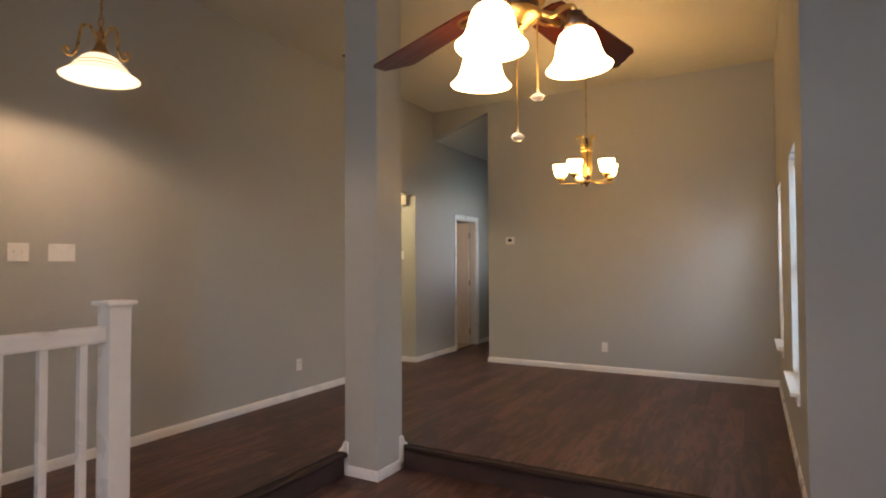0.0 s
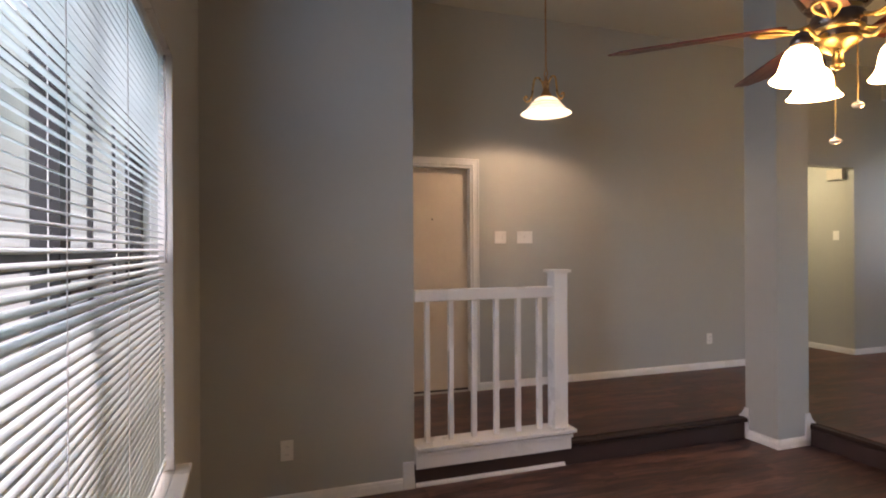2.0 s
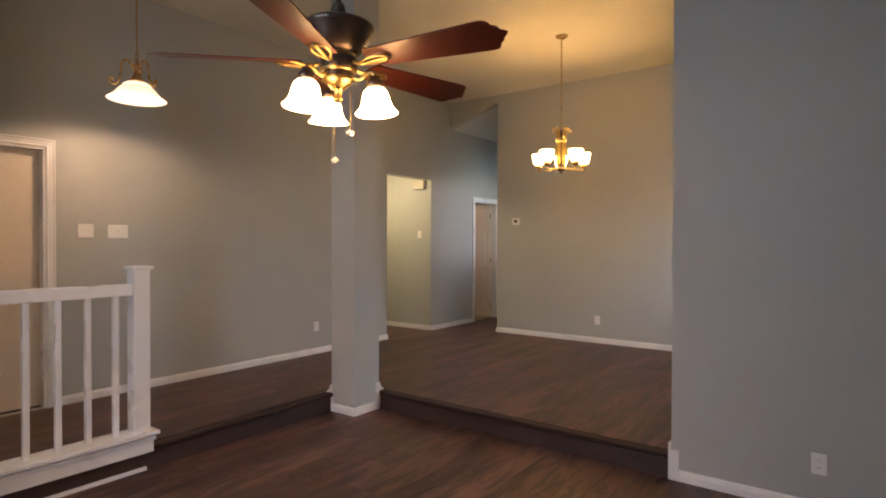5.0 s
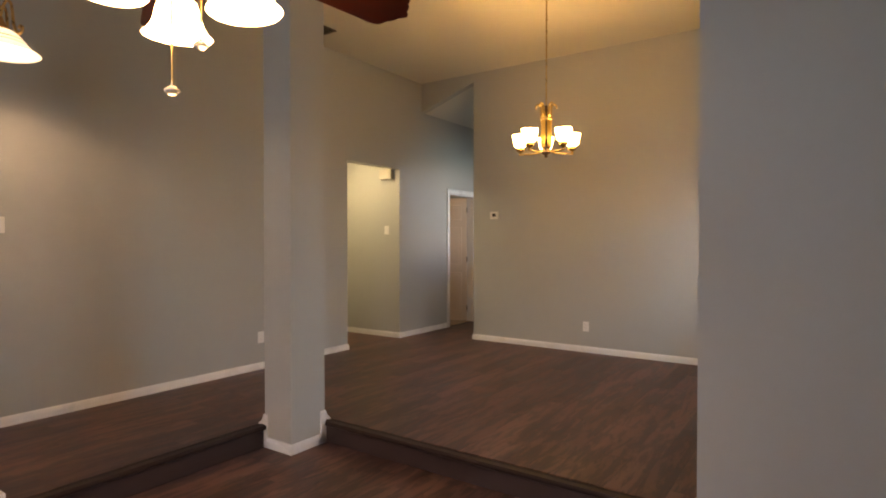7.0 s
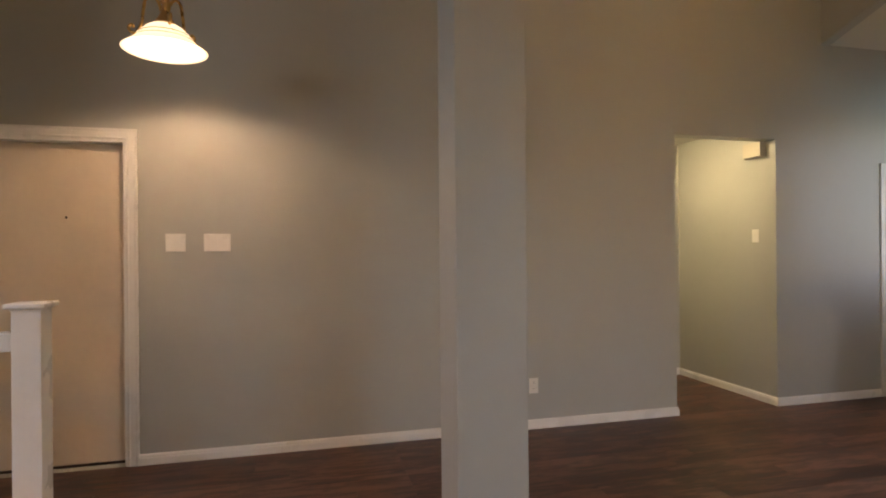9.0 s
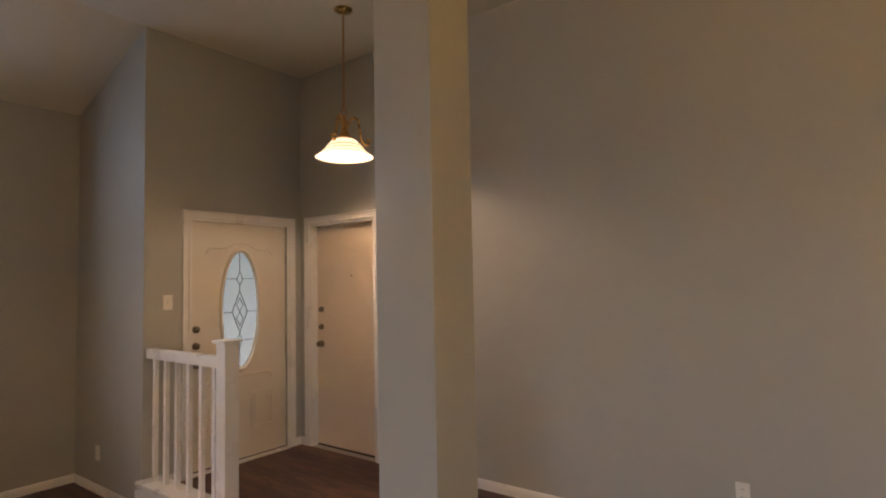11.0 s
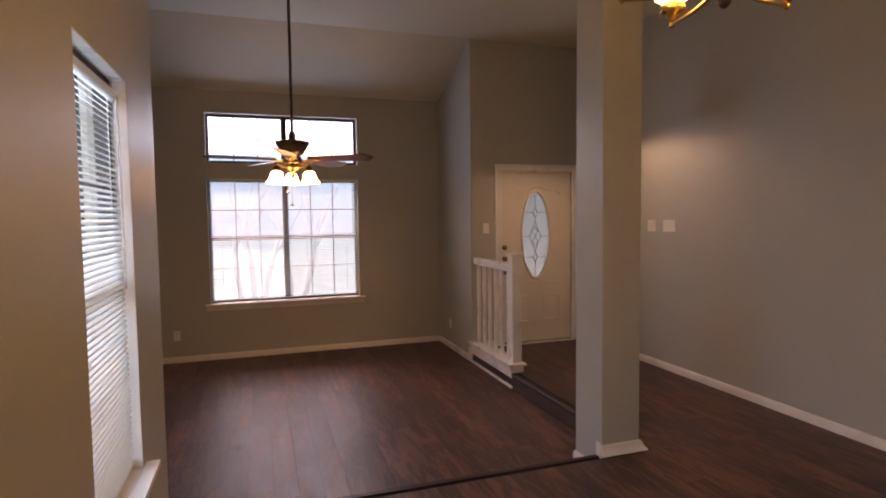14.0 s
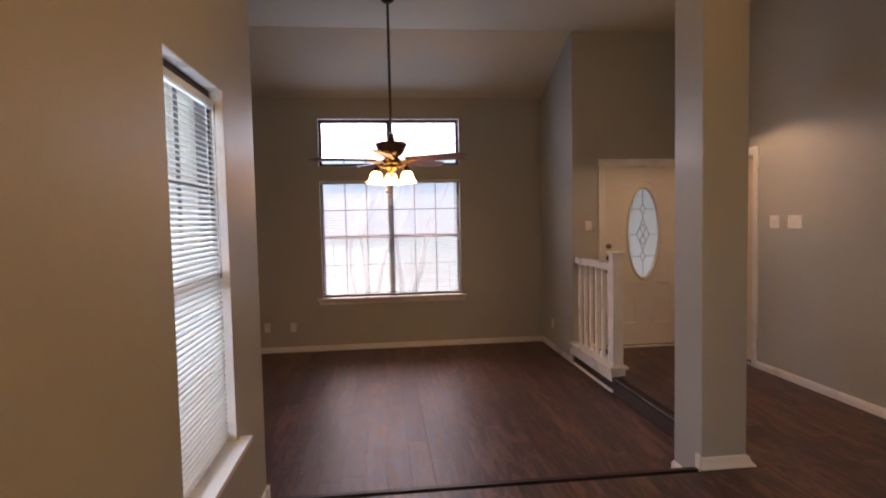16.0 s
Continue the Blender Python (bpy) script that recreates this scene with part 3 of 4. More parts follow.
tube(bm, spline([(-0.33, 0.0, 0.679), (-0.27, 0.0, 0.731), (0.0, 0.0, 0.735), (0.27, 0.0, 0.731), (0.33, 0.0, 0.679)], 24), 0.009, 6)
part("panel_moulding", bm, M_DOOR, fd)
for z in (1.164, 1.029, 0.879):
    knob(fd, (0.415, 0.0, z), (0, 1, 0), 0.026 if z > 1 else 0.03, 0.035 if z > 1 else 0.06, "lock" if z > 1 else "knob")
for z in (0.25, 0.93, 1.75):
    part("hinge", boxed(-W2 - 0.016, -W2 + 0.001, -0.004, 0.007, z - 0.05, z + 0.05, 0.002), M_NICKEL, fd)
# black strip paints the shaded gap above the threshold
part("sweep", boxed(-W2, W2, -0.01, 0.004, 0.006, 0.022), M_DARK, fd, "black strip for the dark gap under the front door")
tagged(part("threshold", boxed(-1.618, -0.674, YE - T, YE + 0.035, ZU + 0.001, ZU + 0.014, 0.004), M_TRIM), "white metal door threshold", "threshold", kind="structure")

# plain side door, set back in its frame
sd = thing("door_2", "plain cream flush door with three locks, closed", "door", (XL - 0.075, -2.077, ZU), kind="structure")
part("slab", boxed(-0.042, 0, -0.407, 0.407, 0.012, 2.063, 0.002), M_FLUSH, sd)
for z, r in ((0.949, 0.028), (1.109, 0.024), (1.274, 0.024)):
    knob(sd, (0.0, -0.345, z), (1, 0, 0), r, 0.055 if z < 1 else 0.03, "knob" if z < 1 else "lock")
part("peephole", lathe(bmesh.new(), [(0, 0), (0.008, 0), (0.008, 0.004), (0, 0.005)], 12, pose(0, 0.06, 1.589, 0, 90, 0)), M_OILED, sd)
part("sweep", boxed(-0.03, 0.008, -0.403, 0.403, 0.002, 0.018), M_OILED, sd, "dark door sweep")

# open six-panel bedroom door
bd = thing("door_3", "cream six-panel door standing open into a bedroom", "door", (XL - 0.105, HD1 - 0.045, ZU + 0.014), kind="structure")
bd.rotation_euler = (0, 0, radians(180 + 22))
part("slab", boxed(0, 0.72, -0.035, 0, 0, 2.0, 0.002), M_FLUSH, bd)
for x0 in (0.09, 0.40):
    for z0, z1 in ((0.16, 0.78), (0.92, 1.52), (1.64, 1.88)):
        for y in (0.0, -0.035):
            bm = bmesh.new()
            moulding_loop(bm, [(x0, y, z0), (x0 + 0.23, y, z0), (x0 + 0.23, y, z1), (x0, y, z1)], 0.009)
            box(bm, x0 + 0.03, x0 + 0.20, y - 0.005, y + 0.005, z0 + 0.03, z1 - 0.03, 0.003)
            part("panel", bm, M_FLUSH, bd)
knob(bd, (0.66, 0.0, 0.92), (0, 1, 0)), knob(bd, (0.66, -0.035, 0.92), (0, -1, 0))
for z in (0.2, 1.0, 1.8):
    part("hinge", boxed(-0.012, 0.002, -0.012, 0.004, z - 0.045, z + 0.045, 0.002), M_NICKEL, bd)


# ---------------------------------------------------------------- windows
def bar(bm, axis, c, d0, d1, a0, a1, z0, z1):
    """A bar in a window plane: c + depth range, along a0..a1."""
    if axis == "y":
        box(bm, a0, a1, c + d0, c + d1, z0, z1)
    else:
        box(bm, c + d0, c + d1, a0, a1, z0, z1)


def window(name, label, axis, c, u0, u1, z0, z1, mullions, cols, rows, meet=None):
    """A dark metal window in the plane c: frame, mullions, grilles and panes, one part each."""
    w = thing(name, label, "window", (0, 0, 0), kind="structure")
    F = 0.035
    bm = bmesh.new()
    for a, b, p, q in ((u0 - 0.004, u0 + F, z0 - 0.004, z1 + 0.004), (u1 - F, u1 + 0.004, z0 - 0.004, z1 + 0.004), (u0 + F, u1 - F, z0 - 0.004, z0 + F), (u0 + F, u1 - F, z1 - F, z1 + 0.004)):
        bar(bm, axis, c, -0.03, 0.02, a, b, p, q)
    part("window_frame", bm, M_BRONZE, w, "dark bronze metal frame")
    edges = [u0 + F, *[e for m_ in mullions for e in (m_ - 0.034, m_ + 0.034)], u1 - F]
    for m_ in mullions:
        bm = bmesh.new()
        bar(bm, axis, c, -0.028, 0.024, m_ - 0.034, m_ + 0.034, z0 + F, z1 - F)
        part("mullion", bm, M_BRONZE, w)
    for a, b in zip(edges[::2], edges[1::2]):
        if meet:
            bm = bmesh.new()
            bar(bm, axis, c, -0.02, 0.022, a, b, meet - 0.022, meet + 0.022)
            part("meeting_rail", bm, M_BRONZE, w)
        for i in range(1, cols):
            x = a + (b - a) * i / cols
            bm = bmesh.new()
            bar(bm, axis, c, -0.012, 0.0, x - 0.006, x + 0.006, z0 + F, z1 - F)
            part("grille_bar", bm, M_BRONZE, w)
        spans = [(z0 + F, meet), (meet, z1 - F)] if meet else [(z0 + F, z1 - F)]
        for p, q in spans:
            for i in range(1, rows):
                z = p + (q - p) * i / rows
                bm = bmesh.new()
                bar(bm, axis, c, -0.0125, 0.0005, a, b, z - 0.006, z + 0.006)
                part("grille_bar", bm, M_BRONZE, w)
            bm = bmesh.new()
            vs = [(a, p), (b, p), (b, q), (a, q)]
            bm.faces.new([bm.verts.new((u, c - 0.005, z) if axis == "y" else (c + 0.005, u, z)) for u, z in vs])
            ob = part("pane", bm, M_GLASS, w, "clear window pane")
            ob.visible_shadow = False
    return w


def sill(name, axis, face, inward, u0, u1, z, depth, proud=0.055):
    bm = bmesh.new()
    d0, d1 = sorted((face - inward * depth, face + inward * proud))
    f0, f1 = sorted((face, face + inward * proud))
    a0, a1 = sorted((face + inward * 0.001, face + inward * 0.016))
    if axis == "y":
        box(bm, u0, u1, d0, face, z - 0.002, z + 0.022)
        box(bm, u0 - 0.06, u1 + 0.06, f0, f1, z - 0.003, z + 0.0225, 0.006)
        box(bm, u0 - 0.045, u1 + 0.045, a0, a1, z - 0.06, z - 0.004, 0.004)
    else:
        box(bm, *sorted((face, face - inward * depth)), u0, u1, z - 0.002, z + 0.022)
        box(bm, f0, f1, u0 - 0.06, u1 + 0.06, z - 0.003, z + 0.0225, 0.006)
        box(bm, a0, a1, u0 - 0.045, u1 + 0.045, z - 0.06, z - 0.004, 0.004)
    return tagged(part(name, bm, M_TRIM), "white painted window sill with apron", "window sill", kind="structure")


GY = YW - 0.118
WM = (WIN_X0 + WIN_X1) / 2
window("window_1", "wide front window with dark bronze frames and grilles", "y", GY, WIN_X0, WIN_X1, WIN_Z0, WIN_Z1, [WM], 3, 2, 1.455)
window("window_2", "front transom window with dark bronze frame and grilles", "y", GY, WIN_X0, WIN_X1, TR_Z0, TR_Z1, [WM], 3, 2)
sill("window_sill_front", "y", YW, 1, WIN_X0, WIN_X1, WIN_Z0 - 0.02, 0.16)
GX = XR + 0.09
for i, (a, b) in enumerate(DW):
    window("window_%d" % (3 + i), "narrow dining window with dark bronze frame", "x", GX, a, b, DW_Z0, DW_Z1, [], 2, 2, 1.45)
    sill("window_sill_dining", "x", XR, -1, a, b, DW_Z0 - 0.02, T)
# white painted reveals line the openings
def reveal(name, axis, f0, f1, u0, u1, z0, z1):
    bm = bmesh.new()
    lo, hi = sorted((f0, f1))
    for a, b, p, q in ((u0 - 0.001, u0 + 0.003, z0, z1), (u1 - 0.003, u1 + 0.001, z0, z1), (u0, u1, z1 - 0.003, z1 + 0.001)):
        if axis == "y":
            box(bm, a, b, lo, hi, p, q)
        else:
            box(bm, lo, hi, a, b, p, q)
    return tagged(part(name, bm, M_TRIM), "white painted window reveal", "trim", kind="structure")
reveal("trim_reveal_front", "y", YW - 0.002, YW - 0.05, WIN_X0, WIN_X1, WIN_Z0, WIN_Z1)
reveal("trim_reveal_transom", "y", YW - 0.002, YW - 0.05, WIN_X0, WIN_X1, TR_Z0, TR_Z1)
for a, b in DW:
    reveal("trim_reveal_dining", "x", XR + 0.002, XR + 0.05, a, b, DW_Z0, DW_Z1)


def blind(label, length, top, bottom, tilt, m, pitch=0.0215, group="", ladders=3, wand=True):
    """A slatted blind: head rail, curved slats one by one, bottom rail, ladder cords, wand. Local x along the rail, y into the room."""
    b = thing("window_blind", label, "window blind", (0, 0, 0), group)
    b.matrix_world = m
    part("head_rail", boxed(0, length, -0.014, 0.014, top - 0.028, top, 0.002), M_BLIND, b)
    part("bottom_rail", boxed(0.002, length - 0.002, -0.011, 0.011, bottom, bottom + 0.016, 0.003), M_BLIND, b)
    W = 0.0125
    prof = [(W * s, 0.0022 * (1 - s * s)) for s in (-1, -0.5, 0, 0.5, 1)]
    me = bpy.data.meshes.new("slat")
    v, f = [], []
    c, s_ = math.cos(tilt), math.sin(tilt)
    for x in (0.003, length - 0.003):
        for y, z in prof:
            for dz in (0.0, 0.0007):
                v.append((x, y * c - (z + dz) * s_, y * s_ + (z + dz) * c))
    k = len(prof)
    I = lambda e, i, d: e * 2 * k + 2 * i + d
    for i in range(k - 1):
        f += [(I(0, i, 1), I(0, i + 1, 1), I(1, i + 1, 1), I(1, i, 1)), (I(0, i, 0), I(1, i, 0), I(1, i + 1, 0), I(0, i + 1, 0))]
    f += [(I(0, 0, 0), I(0, 0, 1), I(1, 0, 1), I(1, 0, 0)), (I(0, k - 1, 0), I(1, k - 1, 0), I(1, k - 1, 1), I(0, k - 1, 1))]
    me.from_pydata(v, [], f)
    me.materials.append(M_BLIND)
    me.polygons.foreach_set("use_smooth", [True] * len(me.polygons))
    z = top - 0.04
    while z > bottom + 0.022:
        ob = new("slat", me)
        ob.parent = b
        ob.location = (0, 0, z + random.uniform(-0.0006, 0.0006))
        ob.rotation_euler = (0, random.uniform(-0.0006, 0.0006), 0)
        z -= pitch
    for i in range(ladders):
        x = length * (0.08 + 0.84 * i / (ladders - 1))
        for y in (-0.0135, 0.0135):
            part("ladder_cord", tube(bmesh.new(), [(x, y, bottom + 0.01), (x, y, top - 0.02)], 0.0011, 5), M_CORD, b)
    if wand:
        part("wand", tube(bmesh.new(), [(0.06, 0.02, top - 0.02), (0.062, 0.024, top - 0.75)], 0.004, 6), M_CRYSTAL, b, "clear tilt wand")
    return b


TILT = radians(-20)
blind("white slatted blind lowered over the front window, slats open", WIN_X1 - WIN_X0 - 0.02, WIN_Z1 - 0.004, WIN_Z0 + 0.03, TILT, pose(WIN_X0 + 0.01, YW - 0.038, 0), ladders=4)
for a, b in DW:
    blind("white slatted blind lowered over a narrow dining window", b - a - 0.02, DW_Z1 - 0.05, DW_Z0 + 0.025, radians(-33), pose(XR + 0.042, a + 0.01, 0, 0, 0, 90), group="dining window blinds", ladders=2)


# ---------------------------------------------------------------- railing
rail = thing("railing", "white painted wooden railing with square balusters beside the entry", "railing", (-0.34, -1.65, ZU))
def rpart(name, bm, label="", mt=None):
    ob = part(name, bm, mt or M_TRIM, rail, label)
    ob.matrix_parent_inverse = Matrix.Translation(rail.location).inverted()
    return ob
RC = -0.348
bm = boxed(RC - 0.050, RC + 0.050, -1.648, -1.547, 0.245, 1.309, 0.004)
box(bm, RC - 0.054, RC + 0.054, -1.652, -1.543, 1.298, 1.308, 0.002)
rpart("newel_post", bm)
rpart("newel_cap", boxed(RC - 0.069, RC + 0.069, -1.668, -1.528, 1.306, 1.326, 0.006))
rpart("top_rail", boxed(RC - 0.034, RC + 0.034, YE + 0.012, -1.6485, 1.138, 1.213, 0.012))
for i in range(6):
    y = -2.540 + 0.1598 * i
    rpart("baluster", boxed(RC - 0.016, RC + 0.016, y - 0.016, y + 0.016, 0.246, 1.1425, 0.002))
rpart("base_cap", boxed(RC - 0.085, RC + 0.104, YE + 0.004, -1.508, 0.222, 0.248, 0.010))
bm = boxed(RC - 0.07, RC + 0.062, YE + 0.006, -1.546, ZU - 0.022, 0.2225)
box(bm, RC + 0.06, RC + 0.086, YE + 0.006, -1.527, 0.188, 0.212, 0.008)
box(bm, RC + 0.0615, RC + 0.072, YE + 0.006, -1.537, ZU - 0.045, 0.196, 0.002)
rpart("base_board", bm)


# ---------------------------------------------------------------- wall plates
def outlet(at, normal, label="white duplex outlet plate"):
    o = thing("outlet", label, "outlet", at, "wall outlets")
    o.matrix_world = Matrix.Translation(at) @ Vector(normal).to_track_quat("Y", "Z").to_matrix().to_4x4()
    part("cover_plate", boxed(-0.036, 0.036, 0, 0.006, -0.058, 0.058, 0.003), M_PLATE, o)
    for z in (0.022, -0.022):
        ob = part("socket", boxed(-0.016, 0.016, 0.005, 0.008, z - 0.014, z + 0.014, 0.002), M_PLATE, o)
        for x in (-0.006, 0.006):
            part("slot", boxed(x - 0.0012, x + 0.0012, 0.0078, 0.0086, z - 0.004, z + 0.005), M_DARK, ob)
    return o


def switch(at, normal, gangs, label, toggles=None):
    w = 0.037 + 0.046 * (gangs - 1) / 2
    o = thing("light_switch", label, "light switch", at)
    o.matrix_world = Matrix.Translation(at) @ Vector(normal).to_track_quat("Y", "Z").to_matrix().to_4x4()
    part("cover_plate", boxed(-w, w, 0, 0.006, -0.058, 0.058, 0.003), M_PLATE, o)
    for i in range(gangs):
        x = (i - (gangs - 1) / 2) * 0.046
        if toggles is None or toggles[i]:
            part("toggle", boxed(x - 0.005, x + 0.005, 0.005, 0.016, -0.004, 0.012, 0.002), M_PLATE, o)
            part("slot", boxed(x - 0.006, x + 0.006, 0.0055, 0.0066, -0.012, 0.013), M_PLATE, o)
        for z in (-0.03, 0.03):
            part("screw", lathe(bmesh.new(), [(0, 0), (0.0032, 0), (0.002, 0.0012), (0, 0.0014)], 8, pose(x, 0.006, z, -90)), M_PLATE, o)
    return o


outlet((XL, 1.126, 0.480), (1, 0, 0))
outlet((X1, -3.402, 0.315), (1, 0, 0))
outlet((0.650, YB, 0.456), (0, -1, 0))
outlet((2.985, YW, 0.315), (0, 1, 0))
outlet((3.31, YW, 0.32), (0, 1, 0), "white cable outlet plate")
outlet((3.272, Y3, 0.272), (0, -1, 0))
switch((XL, -1.365, 1.577), (1, 0, 0), 2, "white double switch plate beside the plain door")
switch((XL, -1.111, 1.577), (1, 0, 0), 3, "white triple switch plate on the entry wall", (0, 1, 0))
switch((-0.482, YE, 1.550), (0, 1, 0), 1, "white switch plate beside the front door")
switch((-2.0, OP1 + 0.012, 1.615), (0, -1, 0), 1, "white switch plate in the side hall")
th = thing("thermostat", "white wall thermostat with a small dark display", "thermostat", (-0.580, YB, 1.798))
part("body", boxed(-0.06, 0.06, -0.028, 0, -0.048, 0.048, 0.006), M_PLATE, th)
part("display", boxed(-0.026, 0.026, -0.0295, -0.0275, -0.016, 0.024), M_DARK, th, "dark display")
ch = thing("door_chime", "beige door chime box high on the hall wall, darkened for shade", "door chime", (-1.98, OP1 + 0.012, 2.375))
part("body", boxed(-0.1, 0.1, -0.06, 0, -0.065, 0.065, 0.004), M_CHIME, ch)


def vent(at, w, l, turn, label):
    v = thing("ceiling_vent", label, "ceiling vent", at, "ceiling vents")
    v.rotation_euler = (0, 0, turn)
    bm = bmesh.new()
    for a, b, c, d in ((-w, w, -l, -l + 0.025), (-w, w, l - 0.025, l), (-w, -w + 0.025, -l + 0.025, l - 0.025), (w - 0.025, w, -l + 0.025, l - 0.025)):
        box(bm, a, b, c, d, -0.008, 0)
    part("frame", bm, M_OILED, v)
    part("backing", boxed(-w + 0.02, w - 0.02, -l + 0.02, l - 0.02, -0.002, -0.0005), M_DARK, v)
    k = 6
    for i in range(k):
        x = -w + 0.035 + (2 * w - 0.07) * i / (k - 1)
        part("slat", box(bmesh.new(), -0.008, 0.008, -l + 0.026, l - 0.026, -0.0006, 0.0006, m=pose(x, 0, -0.005, 0, 35, 0)), M_OILED, v)


vent((-1.40, 1.60, ZC), 0.09, 0.15, 0, "brown metal ceiling register")
vent((-0.97, -0.30, ZC), 0.04, 0.04, 0, "small dark ceiling detector plate")


# ---------------------------------------------------------------- ceiling fan
FX, FY, FZ = 1.722, -1.762, -0.036
fan = thing("ceiling_fan", "bronze ceiling fan with cherry blades and three lit bell shades", "ceiling fan", (FX, FY, FZ))
part("canopy", lathe(bmesh.new(), [(0, ZC - FZ - 0.002), (0.075, ZC - FZ - 0.002), (0.075, ZC - FZ - 0.02), (0.05, ZC - FZ - 0.06), (0.02, ZC - FZ - 0.075), (0, ZC - FZ - 0.075)], 24), M_OILED, fan, "", True)
part("down_rod", lathe(bmesh.new(), [(0.0125, 2.44), (0.0125, ZC - FZ - 0.07)], 12), M_OILED, fan, "", True)
part("rod_collar", lathe(bmesh.new(), [(0.0126, 2.496), (0.024, 2.491), (0.03, 2.466), (0.034, 2.426), (0.02, 2.414)], 20), M_OILED, fan, "", True)
part("motor_housing", lathe(bmesh.new(), [(0, 2.423), (0.06, 2.418), (0.132, 2.408), (0.146, 2.399), (0.147, 2.386), (0.138, 2.376), (0.132, 2.361), (0.112, 2.321), (0.092, 2.294), (0.080, 2.286), (0, 2.283)], 40), M_OILED, fan, "dark bronze flared housing", True)
part("brass_band", lathe(bmesh.new(), [(0.060, 2.298), (0.072, 2.296), (0.074, 2.288), (0.062, 2.280), (0.058, 2.264), (0.064, 2.250), (0.070, 2.244), (0.062, 2.238)], 40), M_GOLD, fan, "brass band", True)
part("hub", lathe(bmesh.new(), [(0, 2.274), (0.070, 2.271), (0.078, 2.262), (0.078, 2.226), (0.070, 2.217), (0, 2.215)], 32), M_OILED, fan, "dark bronze blade hub", True)
part("hub_ring", lathe(bmesh.new(), [(0.06, 2.228), (0.074, 2.225), (0.076, 2.217), (0.066, 2.210), (0.05, 2.211)], 32), M_GOLD, fan, "brass hub ring", True)
part("switch_housing", lathe(bmesh.new(), [(0, 2.228), (0.058, 2.227), (0.060, 2.208), (0.052, 2.194), (0.048, 2.180), (0, 2.178)], 28), M_OILED, fan, "", True)
part("finial", lathe(bmesh.new(), [(0.046, 2.192), (0.064, 2.188), (0.066, 2.180), (0.056, 2.168), (0.040, 2.156), (0.030, 2.147), (0.017, 2.141), (0.016, 2.112), (0.021, 2.106), (0.019, 2.097), (0.009, 2.090), (0, 2.088)], 24), M_GOLD, fan, "brass finial", True)
BZ = 2.246
KX, KY = 0.004, -0.010                  # the lamp kit hangs a little out of line
for k in range(5):
    m = pose(0, 0, BZ, 0, 0, 81 + 72 * k)
    arm = bmesh.new()
    for s_ in (-1, 1):
        tube(arm, spline([(0.075, 0, 0.0), (0.12, 0.012 * s_, -0.012), (0.17, 0.032 * s_, -0.008), (0.22, 0.030 * s_, -0.004), (0.25, 0.0, -0.004)], 14), 0.006, 6)
    tube(arm, spline([(0.07, 0, 0.004), (0.12, 0, -0.016), (0.17, 0, -0.010), (0.25, 0, -0.005)], 10), 0.0075, 6)
    ob = part("blade_arm", arm, M_GOLD, fan, "scrolled brass blade arm", True)
    ob.matrix_basis = m
    R = [(0.16, 0.058), (0.30, 0.067), (0.50, 0.079), (0.62, 0.086), (0.660, 0.087), (0.680, 0.080), (0.690, 0.064), (0.692, 0.053), (0.706, 0.045), (0.714, 0.031), (0.716, 0.021), (0.730, 0.011), (0.737, 0.0)]
    out = R + [(x, -y) for x, y in R[-2::-1]] + [(0.145, -0.03), (0.145, 0.03)]
    bl = extrude_outline(bmesh.new(), out, 0.006)
    ob = part("blade", bl, M_BLADE, fan, "dark cherry wood blade with a scalloped tip")
    ob.matrix_basis = m @ pose(0, 0, 0.002, -14, 0, 0)
SHADE = [(0.022, 0.0), (0.034, -0.003), (0.046, -0.014), (0.054, -0.034), (0.059, -0.058), (0.066, -0.078), (0.077, -0.094), (0.087, -0.103), (0.085, -0.106), (0.074, -0.097), (0.063, -0.080), (0.056, -0.058), (0.051, -0.035), (0.043, -0.017), (0.022, -0.007)]
for k in range(3):
    a = radians(30 + 120 * k)
    c, s_ = math.cos(a), math.sin(a)
    arm = tube(bmesh.new(), spline([(0.045 * c, 0.045 * s_, 2.205), (KX / 2 + 0.09 * c, KY / 2 + 0.09 * s_, 2.180), (KX + 0.12 * c, KY + 0.12 * s_, 2.198), (KX + 0.148 * c, KY + 0.148 * s_, 2.203), (KX + 0.159 * c, KY + 0.159 * s_, 2.180)], 16), 0.008, 8)
    part("light_arm", arm, M_GOLD, fan, "curved brass lamp arm", True)
    ob = part("socket_cup", lathe(bmesh.new(), [(0, 0.045), (0.02, 0.045), (0.026, 0.03), (0.032, 0.026), (0.034, 0.008), (0.03, 0.0), (0, 0.0)], 16), M_OILED, fan, "", True)
    tiltm = Matrix.Translation((KX + 0.158 * c, KY + 0.158 * s_, 2.142)) @ Matrix.Rotation(a, 4, "Z") @ Matrix.Rotation(radians(-4), 4, "Y")
    ob.matrix_basis = tiltm
    bulb("fan_bulb", (FX + KX + 0.168 * c, FY + KY + 0.168 * s_, 2.080 + FZ), 0.30, 0.04, (1.0, 0.68, 0.33))
    ob = part("shade", lathe(bmesh.new(), SHADE, 28), M_FAN_GLASS, fan, "lit frosted bell glass shade", True)
    ob.matrix_basis = tiltm
for x, y, z in ((0.012, -0.03, 1.850), (0.05, 0.02, 1.962)):
    part("pull_chain", tube(bmesh.new(), [(x, y, z + 0.02), (x, y, 2.17)], 0.0022, 6), M_GOLD, fan, "brass pull chain")
    part("pull_bead", lathe(bmesh.new(), [(0, -0.011), (0.009, -0.0095), (0.0175, -0.003), (0.0185, 0.002), (0.012, 0.009), (0.004, 0.013), (0.003, 0.02), (0, 0.021)], 12, Matrix.Translation((x, y, z))), M_CRYSTAL, fan, "faceted crystal pull")

